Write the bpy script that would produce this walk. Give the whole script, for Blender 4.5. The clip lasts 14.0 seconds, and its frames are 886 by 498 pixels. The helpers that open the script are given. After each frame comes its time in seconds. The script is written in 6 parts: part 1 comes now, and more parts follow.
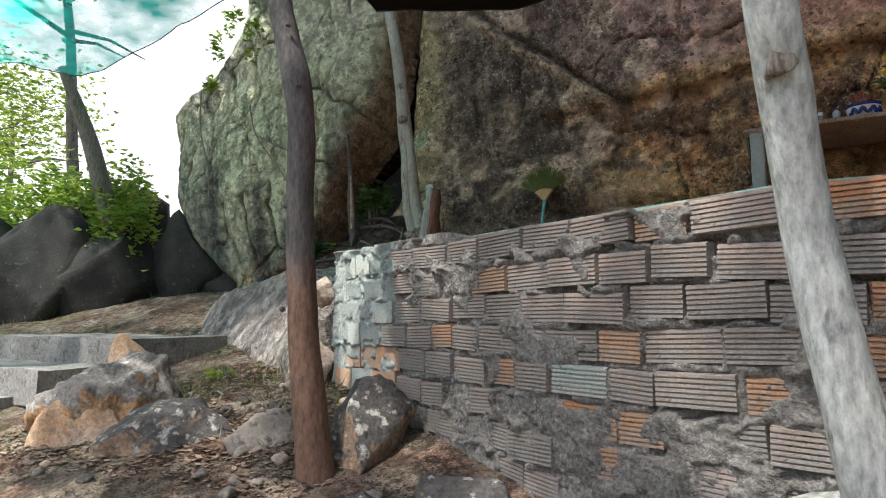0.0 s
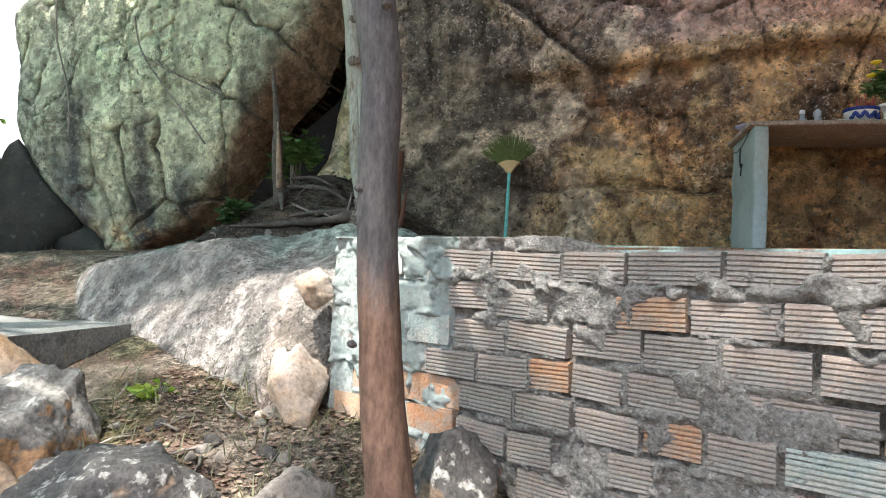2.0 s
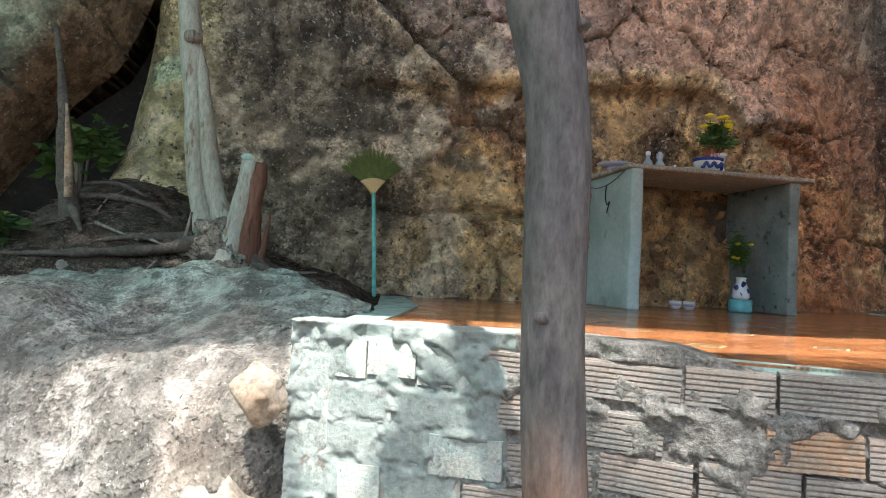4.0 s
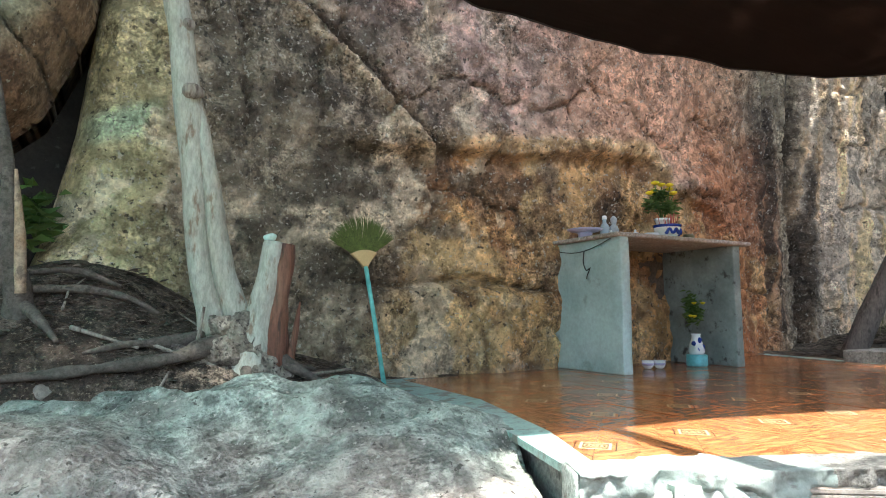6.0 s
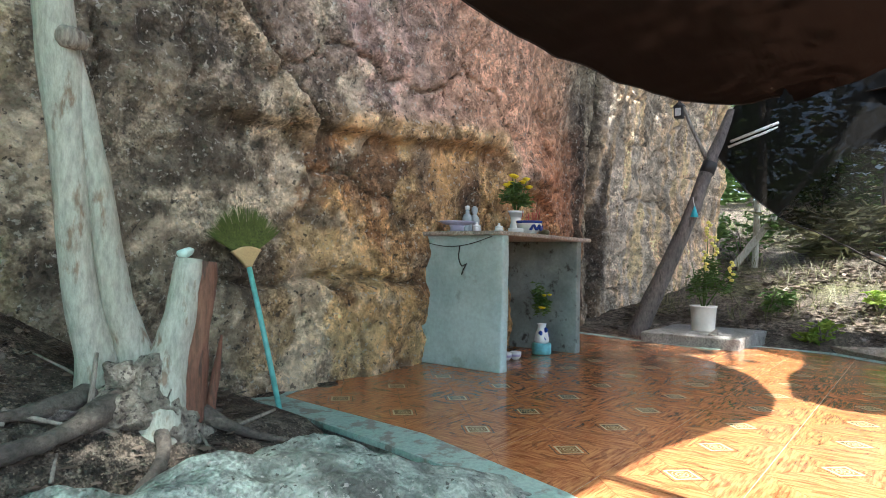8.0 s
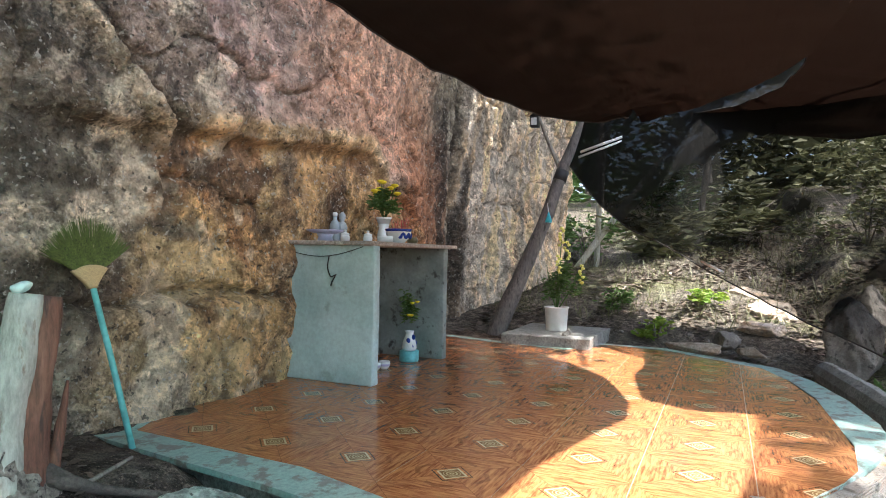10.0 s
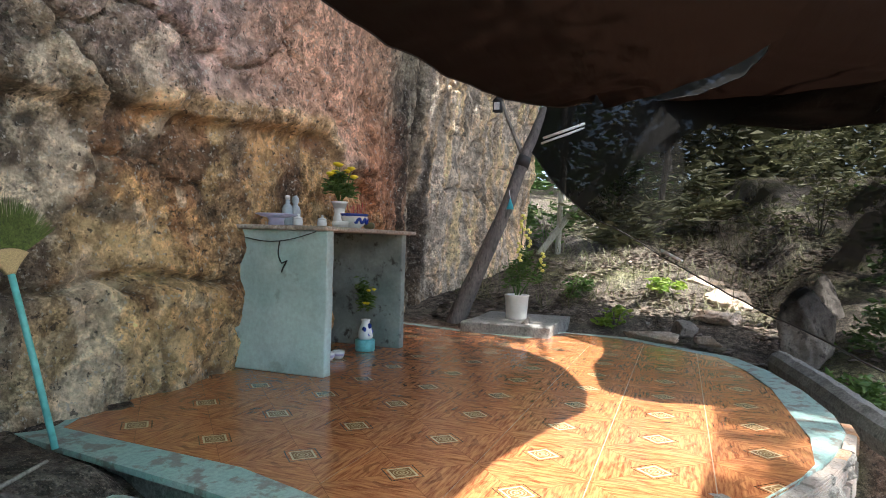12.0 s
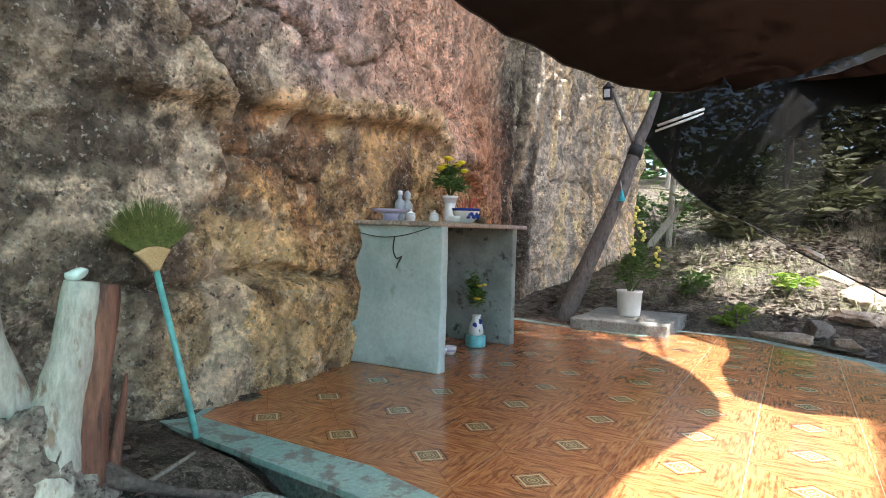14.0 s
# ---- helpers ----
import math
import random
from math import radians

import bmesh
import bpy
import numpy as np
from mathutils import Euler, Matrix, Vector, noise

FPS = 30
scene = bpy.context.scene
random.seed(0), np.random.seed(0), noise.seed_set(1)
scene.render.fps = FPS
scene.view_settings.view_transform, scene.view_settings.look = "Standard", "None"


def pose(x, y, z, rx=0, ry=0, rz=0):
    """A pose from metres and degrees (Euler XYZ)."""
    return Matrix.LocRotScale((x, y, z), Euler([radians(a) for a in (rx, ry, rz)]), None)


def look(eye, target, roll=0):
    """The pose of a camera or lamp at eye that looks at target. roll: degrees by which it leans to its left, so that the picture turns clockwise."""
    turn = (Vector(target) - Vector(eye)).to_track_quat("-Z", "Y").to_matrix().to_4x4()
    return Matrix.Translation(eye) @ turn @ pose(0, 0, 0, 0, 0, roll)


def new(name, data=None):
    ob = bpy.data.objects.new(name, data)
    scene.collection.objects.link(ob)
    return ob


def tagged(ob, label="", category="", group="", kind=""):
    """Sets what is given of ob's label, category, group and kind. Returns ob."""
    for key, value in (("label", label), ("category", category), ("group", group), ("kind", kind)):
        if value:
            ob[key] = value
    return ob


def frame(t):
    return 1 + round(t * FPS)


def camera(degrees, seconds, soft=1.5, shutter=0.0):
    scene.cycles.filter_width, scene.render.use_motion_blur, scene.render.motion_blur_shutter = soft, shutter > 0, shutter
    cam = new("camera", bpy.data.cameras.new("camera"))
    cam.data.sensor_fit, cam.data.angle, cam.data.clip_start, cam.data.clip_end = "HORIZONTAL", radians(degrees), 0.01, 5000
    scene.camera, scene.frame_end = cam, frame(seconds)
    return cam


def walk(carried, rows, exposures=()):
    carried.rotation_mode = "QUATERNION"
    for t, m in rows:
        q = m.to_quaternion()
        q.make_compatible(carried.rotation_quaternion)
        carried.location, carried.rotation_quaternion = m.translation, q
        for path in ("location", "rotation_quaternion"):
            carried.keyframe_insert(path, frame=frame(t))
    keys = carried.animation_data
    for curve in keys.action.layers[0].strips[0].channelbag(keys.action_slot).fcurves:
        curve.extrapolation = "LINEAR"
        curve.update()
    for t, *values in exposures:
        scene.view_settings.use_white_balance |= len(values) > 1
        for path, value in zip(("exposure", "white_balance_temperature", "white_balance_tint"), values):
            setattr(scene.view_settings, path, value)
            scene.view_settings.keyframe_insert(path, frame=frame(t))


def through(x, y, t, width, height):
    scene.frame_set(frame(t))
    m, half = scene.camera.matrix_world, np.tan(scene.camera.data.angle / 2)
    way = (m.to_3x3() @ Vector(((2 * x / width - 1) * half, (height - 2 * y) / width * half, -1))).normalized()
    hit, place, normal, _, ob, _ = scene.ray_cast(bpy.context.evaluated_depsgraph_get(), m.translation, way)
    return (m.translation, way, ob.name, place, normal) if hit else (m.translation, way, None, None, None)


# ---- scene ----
cam = camera(71.1, 14.0, 1.0)
PATH = [
    (0, (0.047, -0.391, -0.338), (-0.915, 1.348, -0.114), 0.1),
    (0.5, (-0.233, -0.29, -0.296), (-1.088, 1.507, -0.101), 1.0),
    (1, (-0.579, -0.255, -0.137), (-1.215, 1.636, 0.003), 2.1),
    (1.5, (-0.807, -0.211, -0.121), (-1.283, 1.729, -0.032), 2.7),
    (2, (-1.102, -0.082, -0.098), (-1.578, 1.859, -0.023), 2.4),
    (2.5, (-1.382, 0.018, -0.126), (-1.901, 1.948, -0.045), 1.8),
    (3, (-1.669, 0.155, 0.095), (-2.066, 2.114, 0.164), 1.4),
    (3.5, (-1.854, 0.279, 0.126), (-1.865, 2.279, 0.173), 1.5),
    (3.6, (-1.899, 0.303, 0.134), (-1.809, 2.3, 0.199), 1.0),
    (3.7, (-1.942, 0.351, 0.146), (-1.768, 2.342, 0.203), 1.5),
    (5.8, (-3.058, 1.088, 0.407), (-2.13, 2.845, 0.63), -0.5),
    (5.9, (-3.099, 1.117, 0.409), (-2.153, 2.866, 0.623), -0.1),
    (6, (-3.184, 1.164, 0.416), (-2.232, 2.911, 0.622), -0.1),
    (6.5, (-3.471, 1.324, 0.609), (-2.455, 3.035, 0.807), 0.5),
    (7, (-3.59, 1.543, 0.579), (-2.455, 3.182, 0.736), 0.0),
    (7.5, (-3.615, 1.791, 0.732), (-2.236, 3.237, 0.812), -0.1),
    (8, (-3.67, 2.005, 0.755), (-2.094, 3.237, 0.793), 1.2),
    (8.5, (-3.723, 2.204, 0.928), (-2.044, 3.29, 0.972), 2.2),
    (9, (-3.719, 2.201, 0.941), (-1.973, 3.175, 0.983), 1.7),
    (9.2, (-3.71, 2.191, 0.931), (-1.945, 3.131, 0.975), 1.3),
    (11.3, (-3.583, 2.145, 0.859), (-1.717, 2.865, 0.834), 2.2),
    (11.5, (-3.562, 2.146, 0.873), (-1.695, 2.864, 0.845), 2.1),
    (12, (-3.518, 2.179, 0.889), (-1.651, 2.896, 0.867), 1.8),
    (12.5, (-3.476, 2.224, 0.897), (-1.612, 2.95, 0.879), 1.8),
    (13, (-3.486, 2.27, 0.908), (-1.639, 3.035, 0.884), 1.8),
    (13.5, (-3.494, 2.311, 0.914), (-1.692, 3.179, 0.877), 1.7),
    (14, (-3.494, 2.339, 0.911), (-1.757, 3.328, 0.852), 1.6),
]
walk(cam, [(t, look(eye, target, roll)) for t, eye, target, roll in PATH], [(0.0, 0.75, 6150, 11), (1.2, 1.45, 6150, 11), (2.1, 1.57, 6100, 11), (3.7, 1.42, 6050, 9), (6.0, 1.98, 6000, 7), (7.2, 2.12, 5950, 7), (8.0, 2.03, 5950, 8), (9.2, 2.12, 5950, 9), (11.5, 1.82, 6050, 10), (12.7, 1.85, 6000, 10), (14.0, 2.18, 6000, 10)])

# ---- light ----
SUN_TO = Vector((-0.156, -0.424, 0.892)).normalized()
world = bpy.data.worlds.new("sky")
scene.world = world
world.use_nodes = True
wn = world.node_tree
sky = wn.nodes.new("ShaderNodeTexSky")
sky.sky_type, sky.sun_disc = "NISHITA", False
sky.sun_elevation = math.asin(SUN_TO.z)
sky.sun_rotation = math.atan2(SUN_TO.x, SUN_TO.y)
sky.dust_density = 4.0
bg = wn.nodes["Background"]
bg.inputs["Strength"].default_value = 0.15
wn.links.new(sky.outputs[0], bg.inputs[0])
sun = new("sun", bpy.data.lights.new("sun", "SUN"))
sun.data.energy, sun.data.angle, sun.data.color = 5.0, radians(0.8), (1.0, 0.93, 0.82)
sun.matrix_world = look(SUN_TO * 30, (0, 0, 0))

# ---- small tools ----
def smooth(a, b, v):
    t = np.clip((v - a) / (b - a), 0, 1)
    return t * t * (3 - 2 * t)


def lattice(ix, iy, iz, seed):
    h = (ix * 374761393 + iy * 668265263 + iz * 2147483647 + seed * 1274126177) & 0xFFFFFFFF
    h = ((h ^ (h >> 13)) * 1274126177) & 0xFFFFFFFF
    h = ((h ^ (h >> 16)) * 2246822519) & 0xFFFFFFFF
    return ((h ^ (h >> 15)) & 0xFFFFFF) / 0xFFFFFF


def vnoise(x, y, z=0.0, seed=0):
    """Value noise from 0 to 1 on arrays."""
    x, y, z = np.broadcast_arrays(np.asarray(x, float), np.asarray(y, float), np.asarray(z, float))
    ix, iy, iz = np.floor(x).astype(np.int64), np.floor(y).astype(np.int64), np.floor(z).astype(np.int64)
    fx, fy, fz = x - ix, y - iy, z - iz
    fx, fy, fz = fx * fx * (3 - 2 * fx), fy * fy * (3 - 2 * fy), fz * fz * (3 - 2 * fz)
    out = 0
    for dx in (0, 1):
        for dy in (0, 1):
            for dz in (0, 1):
                w = (fx if dx else 1 - fx) * (fy if dy else 1 - fy) * (fz if dz else 1 - fz)
                out = out + w * lattice(ix + dx, iy + dy, iz + dz, seed)
    return out


def fbm(x, y, z=0.0, octaves=4, seed=0, gain=0.5):
    total, amp, norm, f = 0, 1.0, 0.0, 1.0
    for o in range(octaves):
        total = total + amp * vnoise(np.asarray(x) * f, np.asarray(y) * f, np.asarray(z) * f, seed + o * 17)
        norm += amp
        amp *= gain
        f *= 2.03
    return total / norm


def cracks(x, y, seed, jitter=0.9):
    """Distance to the nearest border between scattered cells, in cell units."""
    x, y = np.asarray(x, float), np.asarray(y, float)
    ix, iy = np.floor(x).astype(np.int64), np.floor(y).astype(np.int64)
    d1, d2 = np.full(x.shape, 9.0), np.full(x.shape, 9.0)
    for dx in (-1, 0, 1):
        for dy in (-1, 0, 1):
            px = ix + dx + 0.5 + jitter * (lattice(ix + dx, iy + dy, ix * 0, seed) - 0.5)
            py = iy + dy + 0.5 + jitter * (lattice(ix + dx, iy + dy, ix * 0 + 1, seed) - 0.5)
            d = np.hypot(px - x, py - y)
            d2 = np.where(d < d1, d1, np.minimum(d2, d))
            d1 = np.minimum(d1, d)
    return d2 - d1


def mixc(a, b, t):
    t = np.asarray(t)[..., None]
    return np.asarray(a) * (1 - t) + np.asarray(b) * t


def mesh_of(name, verts, faces, material, shade=True, colours=None):
    me = bpy.data.meshes.new(name)
    me.from_pydata([tuple(v) for v in verts], [], [tuple(f) for f in faces])
    me.materials.append(material)
    if shade:
        me.polygons.foreach_set("use_smooth", [True] * len(me.polygons))
    if colours is not None:
        at = me.color_attributes.new("stain_and_shade", "FLOAT_COLOR", "POINT")
        flat = np.ones((len(verts), 4))
        flat[:, :3] = np.asarray(colours)
        at.data.foreach_set("color", flat.ravel())
    me.update()
    return me


def grid_faces(n, m, flip=False):
    """Quads of an n by m grid of vertices, row by row."""
    i = np.arange(n - 1)[:, None] * m + np.arange(m - 1)[None, :]
    q = np.stack([i, i + 1, i + m + 1, i + m], -1).reshape(-1, 4)
    return q[:, ::-1] if flip else q


def bm_mesh(name, bm, material, shade=True):
    me = bpy.data.meshes.new(name)
    bmesh.ops.recalc_face_normals(bm, faces=bm.faces)
    bm.to_mesh(me)
    bm.free()
    me.materials.append(material)
    if shade:
        me.polygons.foreach_set("use_smooth", [True] * len(me.polygons))
    return me


def part(name, bm, material, parent, label="", shade=True):
    ob = new(name, bm if isinstance(bm, bpy.types.Mesh) else bm_mesh(name, bm, material, shade))
    ob.parent = parent
    if label:
        ob["label"] = label
    return ob


def thing(name, label, category, at=(0, 0, 0), group="", kind=""):
    ob = tagged(new(name), label, category, group, kind)
    ob.empty_display_size = 0.05
    ob.location = at
    return ob


def box(sx, sy, sz, at=(0, 0, 0), bevel=0.004, bm=None):
    bm = bm or bmesh.new()
    r = bmesh.ops.create_cube(bm, size=1, matrix=Matrix.Translation(at) @ Matrix.Diagonal((sx, sy, sz, 1)))
    if bevel:
        es = {e for v in r["verts"] for e in v.link_edges}
        bmesh.ops.bevel(bm, geom=list(es), offset=bevel, segments=2, affect="EDGES", profile=0.5)
    return bm


def lathe(profile, segments=20, at=(0, 0, 0), bm=None):
    bm = bm or bmesh.new()
    rings = []
    for r, z in profile:
        rings.append([bm.verts.new((at[0] + r * math.cos(2 * math.pi * k / segments), at[1] + r * math.sin(2 * math.pi * k / segments), at[2] + z)) for k in range(segments)])
    for a, b in zip(rings, rings[1:]):
        for k in range(segments):
            bm.faces.new((a[k], a[(k + 1) % segments], b[(k + 1) % segments], b[k]))
    bm.faces.new(rings[0][::-1])
    bm.faces.new(rings[-1])
    return bm


def tube(points, radii, segments=10, rough=0.0, seed=0, bm=None, step=0.0):
    """A limb along points, with a radius at each; step resamples it so that bark can be uneven."""
    pts, rad = [Vector(p) for p in points], list(radii)
    if step:
        fine, fr = [], []
        n = len(pts)
        for i in range(n - 1):
            p0, p1, p2, p3 = pts[max(i - 1, 0)], pts[i], pts[i + 1], pts[min(i + 2, n - 1)]
            k = max(2, int((p2 - p1).length / step))
            for j in range(k + (i == n - 2)):
                t = j / k
                fine.append(0.5 * ((2 * p1) + (p2 - p0) * t + (2 * p0 - 5 * p1 + 4 * p2 - p3) * t * t + (3 * p1 - p0 - 3 * p2 + p3) * t ** 3))
                fr.append(rad[i] * (1 - t) + rad[i + 1] * t)
        pts, rad = fine, fr
    bm = bm or bmesh.new()
    rings, side = [], None
    for i, p in enumerate(pts):
        d = (pts[min(i + 1, len(pts) - 1)] - pts[max(i - 1, 0)]).normalized()
        side = (side if side else d.orthogonal()).copy()
        side = (side - d * side.dot(d)).normalized()
        up = d.cross(side)
        ring = []
        for k in range(segments):
            a = 2 * math.pi * k / segments
            w = side * math.cos(a) + up * math.sin(a)
            r = rad[i]
            if rough:
                q = p + w * r
                r *= 1 + rough * (noise.noise((q.x * 9 + seed, q.y * 9, q.z * 4)) + 0.6 * noise.noise((q.x * 30 + seed, q.y * 30, q.z * 12)))
            ring.append(bm.verts.new(p + w * r))
        rings.append(ring)
    for a, b in zip(rings, rings[1:]):
        for k in range(segments):
            bm.faces.new((a[k], a[(k + 1) % segments], b[(k + 1) % segments], b[k]))
    bm.faces.new(rings[0][::-1])
    bm.faces.new(rings[-1])
    return bm


# ---- materials ----
def nodes_of(name):
    m = bpy.data.materials.new(name)
    m.use_nodes = True
    t = m.node_tree
    return m, t, t.nodes["Principled BSDF"]


def tex(t, kind, scale, detail=6.0, rough=0.6, vec=None, stretch=None):
    co = t.nodes.new("ShaderNodeTexCoord")
    src = vec or co.outputs["Object"]
    if stretch:
        mp = t.nodes.new("ShaderNodeMapping")
        mp.inputs["Scale"].default_value = stretch
        t.links.new(src, mp.inputs[0])
        src = mp.outputs[0]
    n = t.nodes.new(kind)
    n.inputs["Scale"].default_value = scale
    if kind == "ShaderNodeTexNoise":
        n.inputs["Detail"].default_value, n.inputs["Roughness"].default_value = detail, rough
    t.links.new(src, n.inputs["Vector"])
    return n


def ramp(t, src, lo, hi, a=0.0, b=1.0):
    n = t.nodes.new("ShaderNodeMapRange")
    n.inputs["From Min"].default_value, n.inputs["From Max"].default_value = lo, hi
    n.inputs["To Min"].default_value, n.inputs["To Max"].default_value = a, b
    t.links.new(src, n.inputs["Value"])
    return n.outputs[0]


def blend(t, fac, a, b, mode="MIX"):
    n = t.nodes.new("ShaderNodeMix")
    n.data_type, n.blend_type = "RGBA", mode
    for sock, v in ((n.inputs[0], fac), (n.inputs[6], a), (n.inputs[7], b)):
        if hasattr(v, "is_linked"):
            t.links.new(v, sock)
        elif isinstance(v, (int, float)):
            sock.default_value = v
        else:
            sock.default_value = (*v, 1)
    return n.outputs[2]


def bumped(t, bsdf, pairs):
    last = None
    for src, strength, dist in pairs:
        b = t.nodes.new("ShaderNodeBump")
        b.inputs["Strength"].default_value, b.inputs["Distance"].default_value = strength, dist
        t.links.new(src, b.inputs["Height"])
        if last:
            t.links.new(last, b.inputs["Normal"])
        last = b.outputs[0]
    t.links.new(last, bsdf.inputs["Normal"])


def surface(name, c1, c2, c3=None, scale=6.0, fine=60.0, rough=(0.7, 0.95), bump=0.35, depth=0.01, stretch=None, spot=0.55, random_tint=0.0, grain=0.5):
    """A worn surface: two colours in broad patches, a third in spots, fine grain and relief."""
    m, t, b = nodes_of(name)
    big = tex(t, "ShaderNodeTexNoise", scale, 5, 0.6, stretch=stretch)
    small = tex(t, "ShaderNodeTexNoise", fine, 6, 0.7, stretch=stretch)
    col = blend(t, ramp(t, big.outputs[0], 0.35, 0.65), c1, c2)
    if c3:
        sp = tex(t, "ShaderNodeTexNoise", scale * 3.1, 7, 0.65, stretch=stretch)
        col = blend(t, ramp(t, sp.outputs[0], spot, spot + 0.08), col, c3)
    col = blend(t, 0.8, col, blend(t, ramp(t, small.outputs[0], 0.36, 0.64), (1 - grain,) * 3, (1 + grain * 0.8,) * 3), "MULTIPLY")
    if random_tint:
        oi = t.nodes.new("ShaderNodeObjectInfo")
        col = blend(t, 1.0, col, blend(t, oi.outputs["Random"], (1 - random_tint,) * 3, (1 + random_tint, 1 + random_tint * 0.7, 1 + random_tint * 0.5)), "MULTIPLY")
    t.links.new(col, b.inputs["Base Color"])
    t.links.new(ramp(t, small.outputs[0], 0.3, 0.7, *rough), b.inputs["Roughness"])
    bumped(t, b, ((big.outputs[0], bump, depth * 3), (small.outputs[0], bump, depth)))
    return m


def stained(name, fine=70.0, bump=0.7, depth=0.012, contrast=0.55, speck=(0.42, 0.40, 0.34), speck_at=0.60, dark_at=0.42):
    """Natural rock whose broad stains and painted crack shade come with the mesh; grain, lichen specks and darkened
    pits come from here.
    """
    m, t, b = nodes_of(name)
    at = t.nodes.new("ShaderNodeAttribute")
    at.attribute_name = "stain_and_shade"
    mid = tex(t, "ShaderNodeTexNoise", 9, 6, 0.6)
    small = tex(t, "ShaderNodeTexNoise", fine, 4, 0.55)
    pits = tex(t, "ShaderNodeTexVoronoi", fine * 0.75)
    rough_here = ramp(t, tex(t, "ShaderNodeTexNoise", 2.3, 4, 0.6).outputs[0], 0.42, 0.60, 0.25, 1.0)
    col = blend(t, rough_here, at.outputs["Color"], blend(t, ramp(t, small.outputs[0], 0.42, 0.58), (1 - contrast,) * 3, (1 + contrast * 0.8,) * 3), "MULTIPLY")
    col = blend(t, 1.0, col, blend(t, ramp(t, mid.outputs[0], 0.43, 0.57), (0.70, 0.69, 0.68), (1.30, 1.30, 1.28)), "MULTIPLY")
    mid2 = tex(t, "ShaderNodeTexNoise", 20, 4, 0.55)
    col = blend(t, rough_here, col, blend(t, ramp(t, mid2.outputs[0], 0.45, 0.55), (1 - contrast * 1.1,) * 3, (1 + contrast * 0.9,) * 3), "MULTIPLY")
    sp = tex(t, "ShaderNodeTexNoise", fine * 0.6, 5, 0.6)
    col = blend(t, ramp(t, sp.outputs[0], speck_at - 0.025, speck_at + 0.01, 0, 0.7), col, speck)
    # pits coloured dark in place of the shade their bump barely shows
    dk = tex(t, "ShaderNodeTexNoise", fine * 0.4, 5, 0.6)
    col = blend(t, ramp(t, dk.outputs[0], dark_at, dark_at - 0.03, 0, 0.8), col, (0.04, 0.036, 0.03))
    t.links.new(col, b.inputs["Base Color"])
    b.inputs["Roughness"].default_value = 0.9
    b.inputs["Specular IOR Level"].default_value = 0.25
    bumped(t, b, ((mid.outputs[0], bump, depth * 3.5), (pits.outputs[0], bump * 0.6, depth), (mid2.outputs[0], bump, depth * 3), (dk.outputs[0], bump, depth * 2), (small.outputs[0], bump, depth)))
    return m


def plain(name, c, rough=0.5, metal=0.0, var=0.25, scale=25.0, bump=0.1, coat=0.0):
    m, t, b = nodes_of(name)
    n = tex(t, "ShaderNodeTexNoise", scale, 5, 0.6)
    col = blend(t, ramp(t, n.outputs[0], 0.3, 0.7), tuple(v * (1 - var) for v in c), tuple(min(1, v * (1 + var)) for v in c))
    t.links.new(col, b.inputs["Base Color"])
    b.inputs["Roughness"].default_value, b.inputs["Metallic"].default_value, b.inputs["Coat Weight"].default_value = rough, metal, coat
    bumped(t, b, ((n.outputs[0], bump, 0.003),))
    return m


def leafy(name, c1, c2, through=0.35):
    m, t, b = nodes_of(name)
    g = t.nodes.new("ShaderNodeNewGeometry")
    col = blend(t, g.outputs["Random Per Island"], c1, c2)
    t.links.new(col, b.inputs["Base Color"])
    b.inputs["Roughness"].default_value = 0.55
    tr = t.nodes.new("ShaderNodeBsdfTranslucent")
    t.links.new(col, tr.inputs[0])
    mx = t.nodes.new("ShaderNodeMixShader")
    mx.inputs[0].default_value = through
    t.links.new(b.outputs[0], mx.inputs[1])
    t.links.new(tr.outputs[0], mx.inputs[2])
    t.links.new(mx.outputs[0], t.nodes["Material Output"].inputs[0])
    return m


def cloth(name, colour, glow, open_lo, open_hi, glow_share=0.5, scale=3.0, thin_below=None):
    """Woven shade cloth: part of the light passes between the threads, part through them."""
    m, t, b = nodes_of(name)
    n = tex(t, "ShaderNodeTexNoise", scale, 5, 0.6)
    fold = tex(t, "ShaderNodeTexNoise", 2.2, 3, 0.5, stretch=(0.6, 4.0, 1.0))
    b.inputs["Base Color"].default_value = (*colour, 1)
    b.inputs["Roughness"].default_value = 0.85
    b.inputs["Specular IOR Level"].default_value = 0.08
    bumped(t, b, ((fold.outputs[0], 0.35, 0.05),))
    tr = t.nodes.new("ShaderNodeBsdfTranslucent")
    tr.inputs[0].default_value = (*glow, 1)
    mx = t.nodes.new("ShaderNodeMixShader")
    mx.inputs[0].default_value = glow_share
    t.links.new(b.outputs[0], mx.inputs[1])
    t.links.new(tr.outputs[0], mx.inputs[2])
    tp = t.nodes.new("ShaderNodeBsdfTransparent")
    m2 = t.nodes.new("ShaderNodeMixShader")
    gap = ramp(t, n.outputs[0], 0.35, 0.65, open_lo, open_hi)
    if thin_below:
        xyz = t.nodes.new("ShaderNodeSeparateXYZ")
        t.links.new(t.nodes.new("ShaderNodeTexCoord").outputs["Object"], xyz.inputs[0])
        part_gap = t.nodes.new("ShaderNodeMath")
        part_gap.operation = "MULTIPLY"
        t.links.new(gap, part_gap.inputs[0])
        t.links.new(ramp(t, xyz.outputs[0], thin_below + 1.0, thin_below, 0.06, 1.0), part_gap.inputs[1])
        gap = part_gap.outputs[0]
    t.links.new(gap, m2.inputs[0])
    t.links.new(mx.outputs[0], m2.inputs[1])
    t.links.new(tp.outputs[0], m2.inputs[2])
    t.links.new(m2.outputs[0], t.nodes["Material Output"].inputs[0])
    return m


